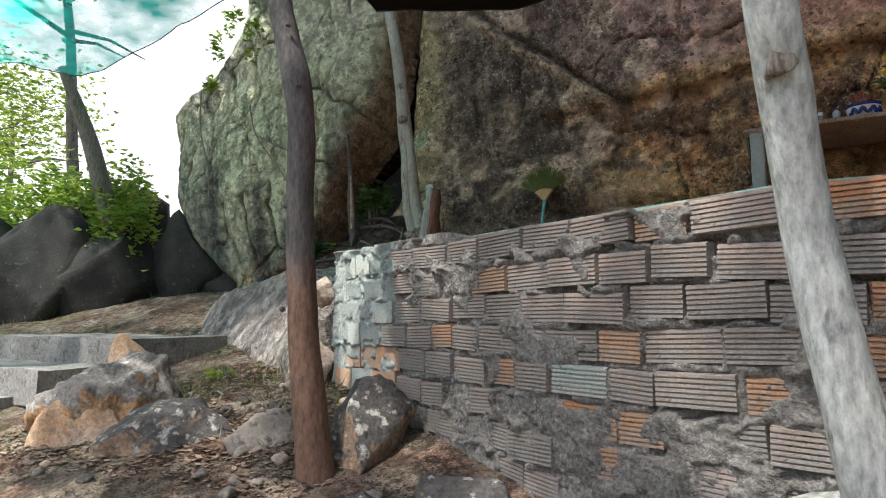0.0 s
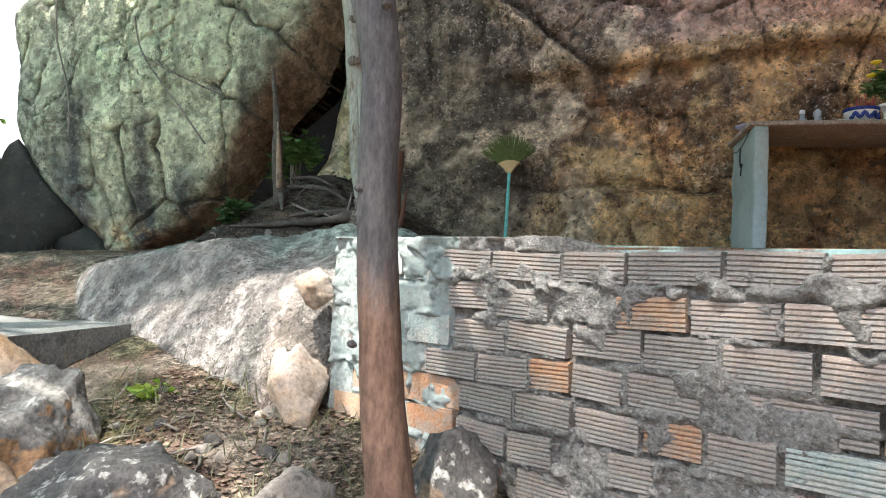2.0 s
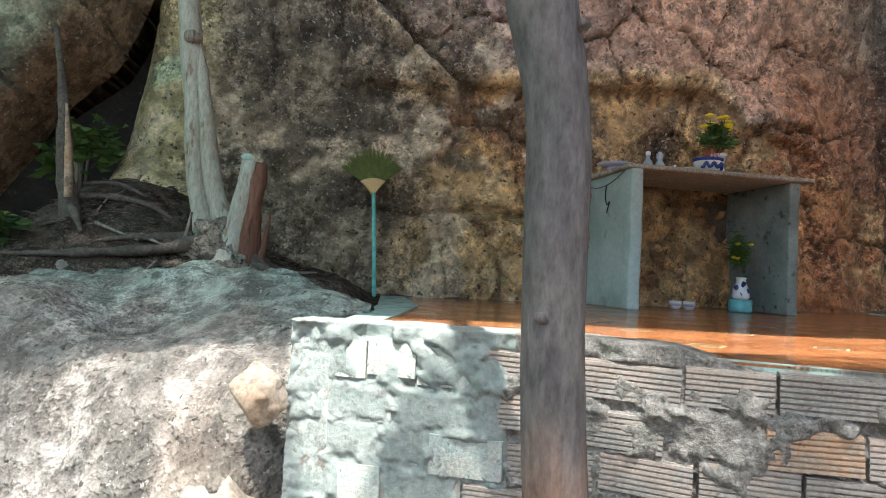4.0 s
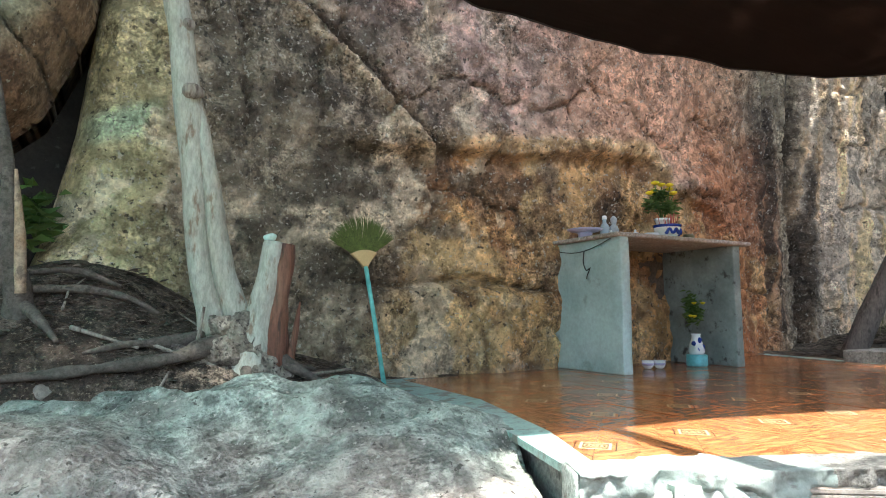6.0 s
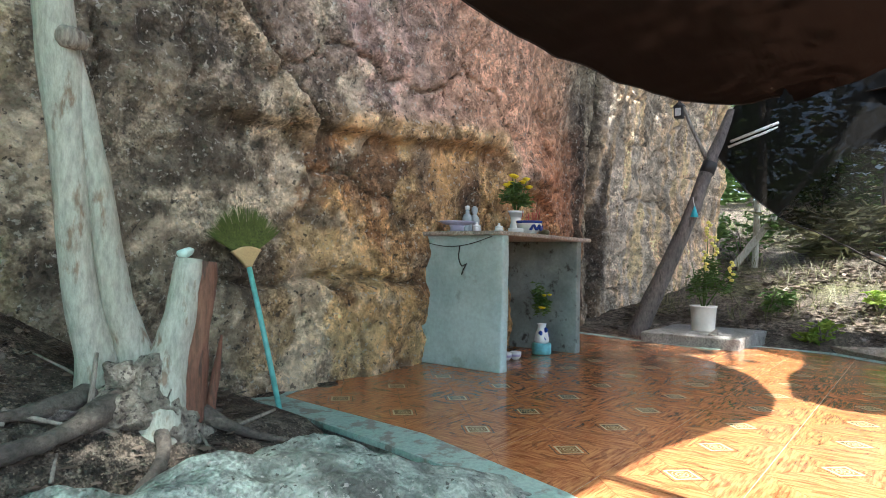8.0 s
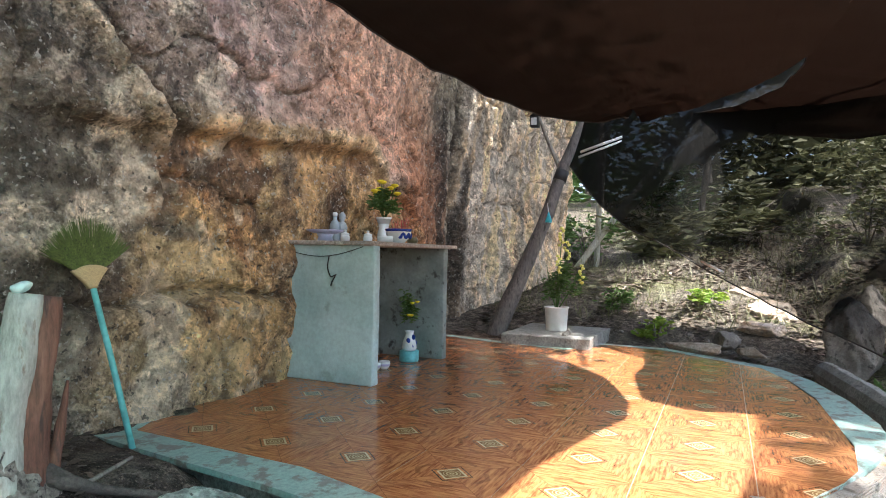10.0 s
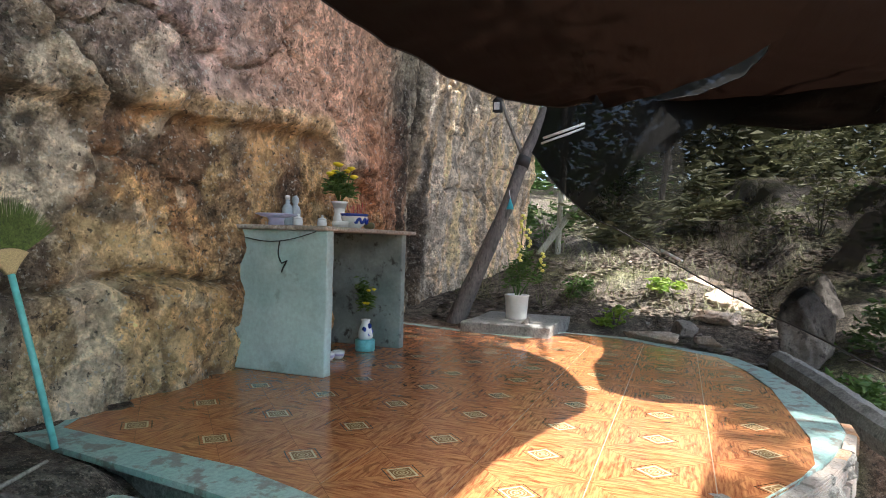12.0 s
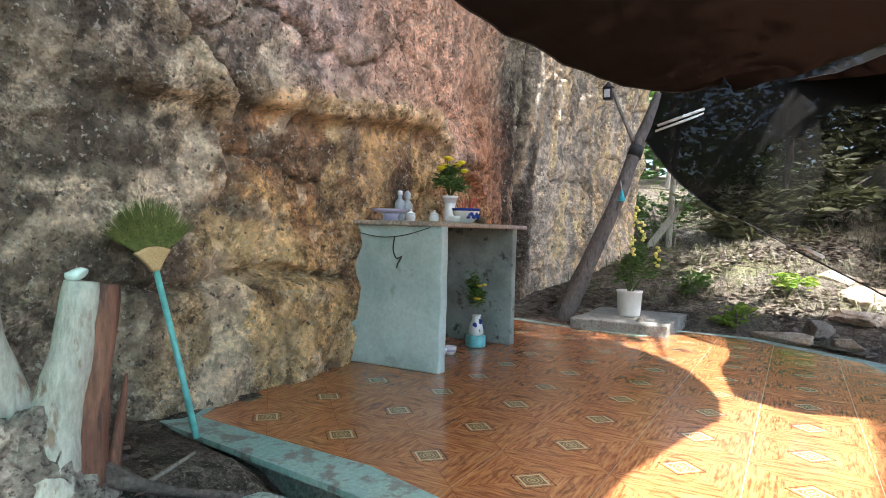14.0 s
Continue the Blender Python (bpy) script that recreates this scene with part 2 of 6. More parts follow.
ROCK = stained("cliff_rock", 58, 0.9, 0.016, 0.30, (0.48, 0.45, 0.38), 0.625, 0.385)
ROCK_PALE = stained("boulder_rock", 62, 0.7, 0.012, 0.20, (0.46, 0.43, 0.33), 0.65, 0.36)
ROCK_SHELF = stained("shelf_rock", 75, 0.8, 0.012, 0.25, (0.45, 0.43, 0.40), 0.64, 0.37)
STONE = surface("boulder_stone", (0.17, 0.15, 0.13), (0.29, 0.26, 0.225), (0.09, 0.08, 0.07), 5, 55, (0.8, 0.98), 0.7, 0.012, grain=0.32)
STONE_OCHRE = surface("ochre_stone", (0.33, 0.20, 0.10), (0.40, 0.31, 0.23), (0.20, 0.15, 0.11), 4, 50, (0.8, 0.98), 0.7, 0.012)
# near-black: shade on the gap rock and rear boulders put into colour
STONE_SHADE = surface("shade_black_stone", (0.022, 0.020, 0.018), (0.045, 0.041, 0.035), (0.09, 0.088, 0.08), 4, 40, (0.8, 0.98), 0.7, 0.014, spot=0.6)
STONE_DARK = surface("dark_stone", (0.06, 0.056, 0.05), (0.12, 0.11, 0.095), (0.24, 0.24, 0.22), 6, 50, (0.8, 0.98), 0.7, 0.012, spot=0.6)
STONE_PALE = surface("pale_stone", (0.50, 0.44, 0.38), (0.42, 0.30, 0.20), (0.30, 0.25, 0.2), 4, 50, (0.8, 0.98), 0.6, 0.01)
EARTH = stained("earth", fine=120, bump=0.9, depth=0.015, contrast=0.5, speck=(0.33, 0.27, 0.20), speck_at=0.62)
CEMENT = surface("grey_cement", (0.28, 0.275, 0.255), (0.20, 0.195, 0.18), (0.14, 0.14, 0.13), 5, 60, (0.75, 0.95), 0.4, 0.006)
MORTAR = surface("rough_mortar", (0.27, 0.255, 0.23), (0.20, 0.19, 0.17), (0.34, 0.325, 0.295), 9, 70, (0.85, 1.0), 0.9, 0.014, grain=0.6)
TEAL_PAINT = surface("worn_teal_paint", (0.28, 0.44, 0.40), (0.34, 0.46, 0.42), (0.23, 0.23, 0.20), 3, 50, (0.6, 0.9), 0.4, 0.005, spot=0.51, grain=0.25)
ALTAR_PAINT = surface("pale_blue_limewash", (0.36, 0.48, 0.47), (0.52, 0.64, 0.62), (0.34, 0.42, 0.40), 2.2, 40, (0.7, 0.92), 0.2, 0.004, spot=0.6, grain=0.14)
BARK_DARK = surface("dark_bark", (0.095, 0.085, 0.08), (0.15, 0.13, 0.12), (0.055, 0.05, 0.045), 7, 60, (0.7, 0.95), 0.6, 0.008, (1, 1, 0.3))
def two_tone_bark():
    """Grey bark that turns reddish lower down, with an uneven border."""
    m, t, b = nodes_of("two_tone_bark")
    geo = t.nodes.new("ShaderNodeNewGeometry")
    sep = t.nodes.new("ShaderNodeSeparateXYZ")
    t.links.new(geo.outputs["Position"], sep.inputs[0])
    n = tex(t, "ShaderNodeTexNoise", 7, 6, 0.65, stretch=(1, 1, 0.3))
    f = tex(t, "ShaderNodeTexNoise", 55, 6, 0.7, stretch=(1, 1, 0.35))
    add = t.nodes.new("ShaderNodeMath")
    add.operation = "MULTIPLY_ADD"
    t.links.new(n.outputs[0], add.inputs[0])
    add.inputs[1].default_value = 0.5
    t.links.new(sep.outputs[2], add.inputs[2])
    red = blend(t, ramp(t, n.outputs[0], 0.35, 0.65), (0.15, 0.085, 0.055), (0.21, 0.125, 0.085))
    grey = blend(t, ramp(t, n.outputs[0], 0.35, 0.65), (0.085, 0.08, 0.078), (0.145, 0.13, 0.125))
    col = blend(t, ramp(t, add.outputs[0], 0.03, 0.20), red, grey)
    col = blend(t, 1.0, col, blend(t, ramp(t, f.outputs[0], 0.36, 0.64), (0.6, 0.6, 0.6), (1.3, 1.3, 1.3)), "MULTIPLY")
    t.links.new(col, b.inputs["Base Color"])
    b.inputs["Roughness"].default_value = 0.85
    bumped(t, b, ((n.outputs[0], 0.6, 0.02), (f.outputs[0], 0.6, 0.008)))
    return m


BARK_TWO = two_tone_bark()
BARK_PALE = surface("pale_bark", (0.40, 0.42, 0.36), (0.34, 0.34, 0.28), (0.22, 0.17, 0.12), 6, 60, (0.7, 0.95), 0.6, 0.008, (1, 1, 0.3), spot=0.57, grain=0.35)
BARK_GREY = surface("weathered_wood", (0.20, 0.18, 0.15), (0.28, 0.25, 0.21), (0.10, 0.075, 0.06), 6, 60, (0.8, 0.95), 0.7, 0.01, (1, 1, 0.2))
ROOT_BARK = surface("root_bark", (0.075, 0.065, 0.055), (0.13, 0.11, 0.09), (0.06, 0.05, 0.04), 8, 60, (0.8, 0.95), 0.8, 0.01)
WOOD_RED = surface("torn_red_wood", (0.13, 0.055, 0.035), (0.19, 0.10, 0.065), (0.08, 0.05, 0.04), 6, 60, (0.8, 0.95), 0.7, 0.01, (1, 1, 0.15))
BLACK_CLOTH = cloth("black_shade_cloth", (0.014, 0.012, 0.0115), (0.0065, 0.0032, 0.0022), 0.0, 0.0015, 0.25)
BLACK_NET = cloth("thin_black_net", (0.022, 0.021, 0.020), (0.022, 0.021, 0.019), 0.02, 0.27, 0.35, 1.2)
HOLED_NET = cloth("holed_black_net", (0.022, 0.021, 0.020), (0.022, 0.021, 0.019), -0.35, 0.75, 0.35, 2.6)
SLANT_NET = cloth("worn_black_net", (0.008, 0.0078, 0.0075), (0.006, 0.0058, 0.0052), 0.02, 0.52, 0.35, 1.5, 1.9)
GREEN_NET = cloth("green_shade_net", (0.01, 0.42, 0.34), (0.02, 0.62, 0.50), 0.02, 0.78, 0.6, 1.4)

# ---- ground ----
def ground_z(x, y):
    z = np.interp(y, [-40, -6, -0.5, 1.6, 2.4, 3.2, 4.2, 9, 60], [-4, -2.2, -1.5, -0.92, -0.68, -0.48, -0.10, 0.6, 6.0])
    side = np.interp(x, [-60, -9, -5, -3.2], [0.5, -0.15, -0.02, 0.0])
    z = z + side * smooth(3.4, 1.0, y)
    dirt = smooth(3.55, 4.05, y) * smooth(-4.7, -3.7, x) * smooth(-1.72, -2.0, x)
    z = z * (1 - dirt) + dirt * (0.06 + 0.62 * np.exp(-((x + 3.3) / 0.85) ** 2 - ((y - 4.9) / 0.85) ** 2))
    hill = smooth(1.2, 3.2, x) * smooth(0.2, 1.7, y)
    z = z * (1 - hill) + hill * (-0.06 + 0.24 * np.maximum(x - 3.4, 0) * np.exp(-np.maximum(x - 12, 0) / 30) + 0.02 * (y - 3))
    low = smooth(0.8, 2.2, x) * smooth(1.7, 0.6, y)
    z = z * (1 - low) + low * (-0.45 + 0.27 * np.maximum(x - 1.5, 0) * np.exp(-np.maximum(x - 12, 0) / 30))
    far = np.hypot(x + 1, y - 2)
    z = z + (fbm(x * 1.3, y * 1.3, 0, 4, 3) - 0.5) * 0.10 + (fbm(x * 7, y * 7, 0, 3, 4) - 0.5) * 0.035
    return np.where(far > 60, z * np.exp(-(far - 60) / 60), z)


def spread(lo, hi, n, centre, tight):
    k = np.linspace(math.asinh((lo - centre) / tight), math.asinh((hi - centre) / tight), n)
    return centre + tight * np.sinh(k)


gx, gy = spread(-900, 900, 420, -1.8, 2.5), spread(-900, 900, 420, 2.2, 2.5)
GX, GY = np.meshgrid(gx, gy, indexing="ij")
GZ = ground_z(GX, GY)
litter = fbm(GX * 2.1, GY * 2.1, 0, 4, 8)
gcol = mixc((0.20, 0.16, 0.12), (0.30, 0.25, 0.20), smooth(0.35, 0.65, litter))
gcol = mixc(gcol, (0.17, 0.085, 0.06), smooth(0.5, 0.62, fbm(GX * 5, GY * 5, 0, 3, 9)) * 0.7)
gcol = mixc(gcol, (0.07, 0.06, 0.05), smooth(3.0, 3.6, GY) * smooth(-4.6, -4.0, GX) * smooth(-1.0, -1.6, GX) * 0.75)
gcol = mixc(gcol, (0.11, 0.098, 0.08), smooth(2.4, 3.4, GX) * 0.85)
gcol = mixc(gcol, (0.12, 0.13, 0.05), smooth(0.55, 0.68, fbm(GX * 1.7, GY * 1.7, 0, 4, 12)) * 0.6)
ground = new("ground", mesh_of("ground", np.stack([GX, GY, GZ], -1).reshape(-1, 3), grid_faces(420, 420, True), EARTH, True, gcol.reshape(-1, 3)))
tagged(ground, "bare brown earth with leaf litter and thin grass", "ground", kind="structure")


# ---- the cliff behind the terrace ----
def closed_sheet(name, X, Y, Z, back, material, colours):
    """A rock front given as a grid, closed by sides that run back to a rear face."""
    n, m = X.shape
    front = np.stack([X, Y, Z], -1)
    rim = [(i, 0) for i in range(n)] + [(n - 1, j) for j in range(1, m)] + [(i, m - 1) for i in range(n - 2, -1, -1)] + [(0, j) for j in range(m - 2, 0, -1)]
    verts = list(front.reshape(-1, 3))
    faces = [tuple(f) for f in grid_faces(n, m)]
    cols = list(colours.reshape(-1, 3))
    base = len(verts)
    for i, j in rim:
        p = front[i, j].copy()
        p[1] = max(p[1] + 0.3, back)
        verts.append(p)
        cols.append(colours[i, j])
    for k in range(len(rim)):
        a, b = rim[k], rim[(k + 1) % len(rim)]
        faces.append((a[0] * m + a[1], base + k, base + (k + 1) % len(rim), b[0] * m + b[1]))
    faces.append(tuple(base + k for k in range(len(rim))))
    return new(name, mesh_of(name, verts, faces, material, True, np.array(cols)))


zs = np.linspace(-0.35, 4.8, 236)
us = np.linspace(0, 1, 470)
U, Z = np.meshgrid(us, zs, indexing="ij")
left = np.interp(Z, [-0.4, 0.35, 0.73, 1.44, 2.2, 4.8], [-3.75, -3.62, -3.52, -3.37, -3.29, -2.9])
X = left + (6.6 - left) * U
Yc = np.interp(X, [-3.6, -2.6, -0.7, 0.4, 1.8, 3.55, 3.75, 4.8, 6.2, 6.6], [4.84, 4.87, 4.88, 4.86, 4.98, 5.36, 5.30, 4.95, 4.45, 4.6])
edge = X - left
Yc = Yc + 0.35 * (1 - np.sqrt(1 - np.clip(1 - edge / 0.3, 0, 1) ** 2)) - 0.42 * smooth(0.95, 0.3, Z) * smooth(-2.9, -3.4, X)
# the brow above z 2.9 is unseen, leaned out to shade the face
Yc = Yc - 0.08 * smooth(1.9, 3.0, Z) - 1.5 * smooth(2.9, 4.7, Z) * (1 - 0.45 * smooth(1.6, 3.0, X))
ledge_z = np.interp(X, [-2.2, -1.17, -0.3, 0.93, 1.2, 1.84, 2.25], [1.50, 1.57, 1.63, 1.76, 1.50, 1.38, 1.05]) + 0.05 * (fbm(X * 6, X * 0, 0, 3, 21) - 0.5)
ledge_on = smooth(-2.25, -1.55, X) * smooth(2.3, 1.7, X)
below = smooth(0.01, -0.05, Z - ledge_z)
Yc = Yc + ledge_on * (0.085 * below * (1 - 0.45 * smooth(0.9, 0.1, Z)) - 0.045 * np.exp(-((Z - ledge_z - 0.08) / 0.10) ** 2))
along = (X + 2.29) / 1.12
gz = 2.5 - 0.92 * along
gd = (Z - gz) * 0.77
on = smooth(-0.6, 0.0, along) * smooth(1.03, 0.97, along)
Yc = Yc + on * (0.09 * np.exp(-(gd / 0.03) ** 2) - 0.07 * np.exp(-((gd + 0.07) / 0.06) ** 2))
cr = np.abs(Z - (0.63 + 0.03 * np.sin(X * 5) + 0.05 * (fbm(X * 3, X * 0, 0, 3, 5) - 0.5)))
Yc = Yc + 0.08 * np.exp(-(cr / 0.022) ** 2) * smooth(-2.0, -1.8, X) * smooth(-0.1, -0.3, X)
Yc = Yc - 0.05 * smooth(0.63, 0.5, Z) * smooth(-2.0, -1.5, X) * smooth(0.2, -0.3, X)
flute = smooth(0.8, 2.2, X)
Yc = Yc + flute * 0.16 * (fbm(X * 3.6, Z * 0.5, 0, 4, 31) - 0.5)
Yc = Yc + 0.45 * np.exp(-((X - 3.58 - 0.10 * np.sin(Z * 2.0)) / 0.06) ** 2) + 0.10 * np.exp(-((X - 2.95) / 0.08) ** 2)
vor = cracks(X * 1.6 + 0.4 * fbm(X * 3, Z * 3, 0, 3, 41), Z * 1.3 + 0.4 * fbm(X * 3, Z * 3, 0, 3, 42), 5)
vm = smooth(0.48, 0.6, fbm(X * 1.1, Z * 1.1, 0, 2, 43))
Yc = Yc + 0.06 * np.exp(-(vor / 0.04) ** 2) * vm
Yc = Yc + 0.18 * (fbm(X * 1.4, Z * 1.4, 0, 3, 51) - 0.5) + 0.11 * (fbm(X * 5, Z * 5, 0, 4, 52) - 0.5) + 0.05 * (fbm(X * 17, Z * 17, 0, 3, 53) - 0.5)

n1, n2, n3 = fbm(X * 2.2, Z * 2.2, 0, 5, 61), fbm(X * 6, Z * 6, 0, 4, 62), fbm(X * 9, Z * 1.0, 0, 4, 63)
warp = 0.5 * (n1 - 0.5) + 0.25 * (n2 - 0.5)
c = mixc((0.12, 0.11, 0.095), (0.22, 0.205, 0.17), smooth(0.35, 0.65, n2))
c = mixc(c, (0.30, 0.295, 0.19), smooth(-2.75, -3.05, X + 0.6 * warp) * 0.9)
purple = smooth(-2.2, -1.5, X + warp) * smooth(-0.05, 0.15, Z - ledge_z + 0.3 * warp) * smooth(1.9, 1.1, X + warp)
c = mixc(c, mixc((0.25, 0.195, 0.19), (0.38, 0.285, 0.265), smooth(0.4, 0.6, n2)), purple)
rosy = smooth(-0.8, 0.6, X + 0.4 * (Z - 2) + warp) * smooth(2.9, 1.6, X) * smooth(0.0, 0.2, Z - ledge_z)
c = mixc(c, (0.38, 0.24, 0.17), rosy * 0.75)
ochre = np.exp(-((Z - ledge_z - 0.04 + 0.1 * warp) / 0.11) ** 2) * smooth(-1.95, -1.5, X) * smooth(1.3, 0.7, X)
c = mixc(c, (0.42, 0.28, 0.14), ochre * 0.5)
lip = smooth(-0.03, 0.02, Z - ledge_z) * smooth(0.15, 0.07, Z - ledge_z + 0.08 * warp) * smooth(-2.0, -1.7, X) * smooth(1.3, 0.8, X)
under = smooth(-1.75, -1.1, X + warp) * smooth(0.05, -0.1, Z - ledge_z + 0.1 * warp) * smooth(3.4, 2.4, X)
c = mixc(c, mixc((0.22, 0.125, 0.065), (0.40, 0.27, 0.135), smooth(0.38, 0.62, n1 + 0.4 * (n2 - 0.5))), under * 0.85)
c = mixc(c, (0.10, 0.075, 0.055), under * smooth(0.55, 0.66, fbm(X * 5, Z * 2.2, 0, 4, 66)) * 0.6)
c = mixc(c, (0.24, 0.11, 0.06), smooth(1.2, 1.7, X) * smooth(3.5, 2.7, X) * smooth(2.6, 1.6, Z + warp) * 0.7)
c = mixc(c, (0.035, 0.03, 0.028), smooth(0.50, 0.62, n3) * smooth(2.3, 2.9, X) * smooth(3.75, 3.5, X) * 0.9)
beyond = smooth(3.6, 3.75, X)
c = mixc(c, mixc((0.36, 0.33, 0.30), (0.50, 0.39, 0.27), smooth(0.42, 0.6, n3)), beyond)
c = mixc(c, (0.15, 0.14, 0.13), beyond * smooth(0.55, 0.68, fbm(X * 3, Z * 1.5, 0, 4, 69)) * 0.7)
pale = np.exp(-((X + 2.15) / 0.22) ** 4 - ((Z - 1.53 + 0.1 * warp) / 0.14) ** 4)
c = mixc(c, (0.40, 0.37, 0.30), pale * 0.8)
c = mixc(c, (0.26, 0.38, 0.30), np.exp(-((X + 3.15) / 0.18) ** 4 - ((Z - 1.45 - 0.3 * (X + 3.15)) / 0.10) ** 4) * 0.8)
c = mixc(c, (0.45, 0.42, 0.35), smooth(0.60, 0.68, fbm(X * 8, Z * 8, 0, 5, 71)) * smooth(1.0, -1.5, X) * smooth(2.3, 1.4, Z) * 0.7)
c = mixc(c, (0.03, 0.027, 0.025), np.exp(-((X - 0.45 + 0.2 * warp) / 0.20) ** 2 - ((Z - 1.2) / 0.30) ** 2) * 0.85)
c = mixc(c, mixc((0.36, 0.27, 0.16), (0.44, 0.35, 0.23), smooth(0.4, 0.6, n2)), lip * 0.95)
grey = smooth(0.48, 0.58, fbm(X * 1.5, Z * 1.1, 0, 4, 72) + 0.10 * smooth(-0.6, -2.0, X)) * smooth(0.2, -0.9, X) * smooth(-3.0, -2.6, X)
c = mixc(c, mixc((0.055, 0.052, 0.045), (0.13, 0.125, 0.105), n2), grey * 0.75)
# near-black vertical strip beside the crevice, wider towards the ground
dark_strip = np.exp(-((X - 3.72 - 0.10 * (Z - 0.8) + 0.25 * warp) / (0.10 + 0.14 * smooth(1.7, 0.6, Z))) ** 4) * smooth(2.5, 1.9, Z)
c = mixc(c, (0.03, 0.027, 0.026), dark_strip * 0.9)
scab = smooth(0.52, 0.58, fbm(X * 4.5, Z * 4.5, 0, 5, 77)) * smooth(0.6, -0.4, X) * smooth(-2.9, -2.5, X) * smooth(0.3, 0.7, Z)
c = mixc(c, (0.035, 0.033, 0.03), scab * 0.6)
c = mixc(c, (0.40, 0.36, 0.29), on * np.exp(-((gd + 0.08) / 0.05) ** 2) * 0.7)
# shade inside the groove and cracks painted into the rock colour
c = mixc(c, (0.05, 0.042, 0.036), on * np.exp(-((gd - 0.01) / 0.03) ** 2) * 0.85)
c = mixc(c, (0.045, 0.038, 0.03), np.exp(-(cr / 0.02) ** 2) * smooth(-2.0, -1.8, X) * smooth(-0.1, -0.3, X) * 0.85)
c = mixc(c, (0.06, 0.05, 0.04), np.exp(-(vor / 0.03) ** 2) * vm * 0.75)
# dark vertical streaks just below the ledge, fading downwards
ledge_streak = smooth(0.52, 0.62, fbm(X * 7, Z * 0.8, 0, 4, 73)) * smooth(-0.02, -0.1, Z - ledge_z) * smooth(-0.55, -0.12, Z - ledge_z) * smooth(-1.6, -1.2, X) * smooth(2.2, 1.6, X)
c = mixc(c, (0.06, 0.045, 0.035), ledge_streak * 0.45)
c = mixc(c, (0.42, 0.34, 0.20), smooth(0.55, 0.66, fbm(X * 2.6, Z * 2.6, 0, 4, 74)) * under * 0.6)
c = mixc(c, (0.40, 0.37, 0.31), smooth(0.56, 0.64, fbm(X * 3.2, Z * 3.2, 0, 5, 75)) * smooth(-0.4, -1.2, X) * smooth(-3.0, -2.7, X) * 0.7)
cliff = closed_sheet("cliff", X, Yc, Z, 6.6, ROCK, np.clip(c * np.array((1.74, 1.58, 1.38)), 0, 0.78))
tagged(cliff, "tall weathered cliff with ochre ledge and dark lichen", "cliff", kind="structure")

# ---- the cracked boulder beside it ----
zs = np.linspace(-0.45, 4.9, 300)
us = np.linspace(0, 1, 230)
U, Z = np.meshgrid(us, zs, indexing="ij")
xl = np.interp(Z, [-0.5, 0.07, 0.43, 1.17, 2.2, 2.45, 2.8, 3.1, 3.5, 4.9], [-5.75, -5.75, -6.3, -6.76, -6.9, -6.7, -5.98, -5.74, -5.45, -4.8])
xr = np.interp(Z, [-0.5, -0.13, 0.22, 0.73, 1.14, 1.45, 2.02, 4.9], [-5.3, -5.15, -4.45, -4.06, -3.80, -3.52, -3.30, -3.0])
X = xl + (xr - xl) * U
dl, dr = X - xl, xr - X
# unseen top above z 3.1 leans out to shade shelf and terrace
Yb = 4.42 + 0.05 * (X + 4.6) ** 2 + 0.06 * np.minimum(np.abs(Z - 1.4), 1.6) ** 2 - 1.35 * smooth(3.1, 4.8, Z)
Yb = Yb + 0.6 * (1 - np.sqrt(1 - np.clip(1 - dl / 0.5, 0, 1) ** 2)) + 0.55 * (1 - np.sqrt(1 - np.clip(1 - dr / 0.35, 0, 1) ** 2))
wx, wz = 0.55 * fbm(X * 2.2, Z * 2.2, 0, 3, 81), 0.55 * fbm(X * 2.2, Z * 2.2, 0, 3, 82)
v1 = cracks(X * 2.0 + wx, Z * 1.35 + wz, 7)
v2 = cracks(X * 4.6 + 2 * wx, Z * 4.0 + 2 * wz, 8)
m2 = smooth(0.42, 0.55, fbm(X, Z, 0, 2, 83)) * smooth(0.6, 1.3, Z)
m1 = 0.35 + 0.65 * smooth(0.42, 0.55, fbm(X * 1.3, Z * 1.3, 0, 3, 87))
Yb = Yb + 0.075 * np.exp(-(v1 / 0.03) ** 2) * m1 + 0.035 * np.exp(-(v2 / 0.05) ** 2) * m2 - 0.012 * smooth(0.0, 0.4, v1) * m1
Yb = Yb + 0.30 * (fbm(X * 0.9, Z * 0.9, 0, 3, 84) - 0.5) + 0.07 * (fbm(X * 4, Z * 4, 0, 4, 85) - 0.5) + 0.025 * (fbm(X * 15, Z * 15, 0, 3, 86) - 0.5)
n1, n2, n3 = fbm(X * 2, Z * 2, 0, 5, 91), fbm(X * 6, Z * 6, 0, 4, 92), fbm(X * 2.6, Z * 0.45, 0, 4, 93)
c = mixc((0.30, 0.28, 0.20), (0.42, 0.40, 0.29), smooth(0.35, 0.65, n2))
c = mixc(c, (0.34, 0.38, 0.28), smooth(1.2, 2.4, Z + n1) * 0.5)
c = mixc(c, (0.055, 0.052, 0.05), smooth(0.50, 0.62, n3 + 0.12 * (n2 - 0.5) - 0.05 * smooth(0.9, 2.2, Z)) * smooth(2.6, 1.0, Z) * 0.85)
for sx, top in ((-5.66, 1.7), (-5.0, 0.75), (-4.55, 1.0)):
    c = mixc(c, (0.05, 0.048, 0.05), np.exp(-((X - sx + 0.25 * (n1 - 0.5) - 0.04 * Z) / 0.17) ** 2) * smooth(top, top - 0.5, Z) * 0.95)
c = mixc(c, (0.36, 0.23, 0.11), smooth(0.5, 0.05, Z + 0.5 * (n1 - 0.5)) * smooth(0.45, 0.6, n2) * 0.7)
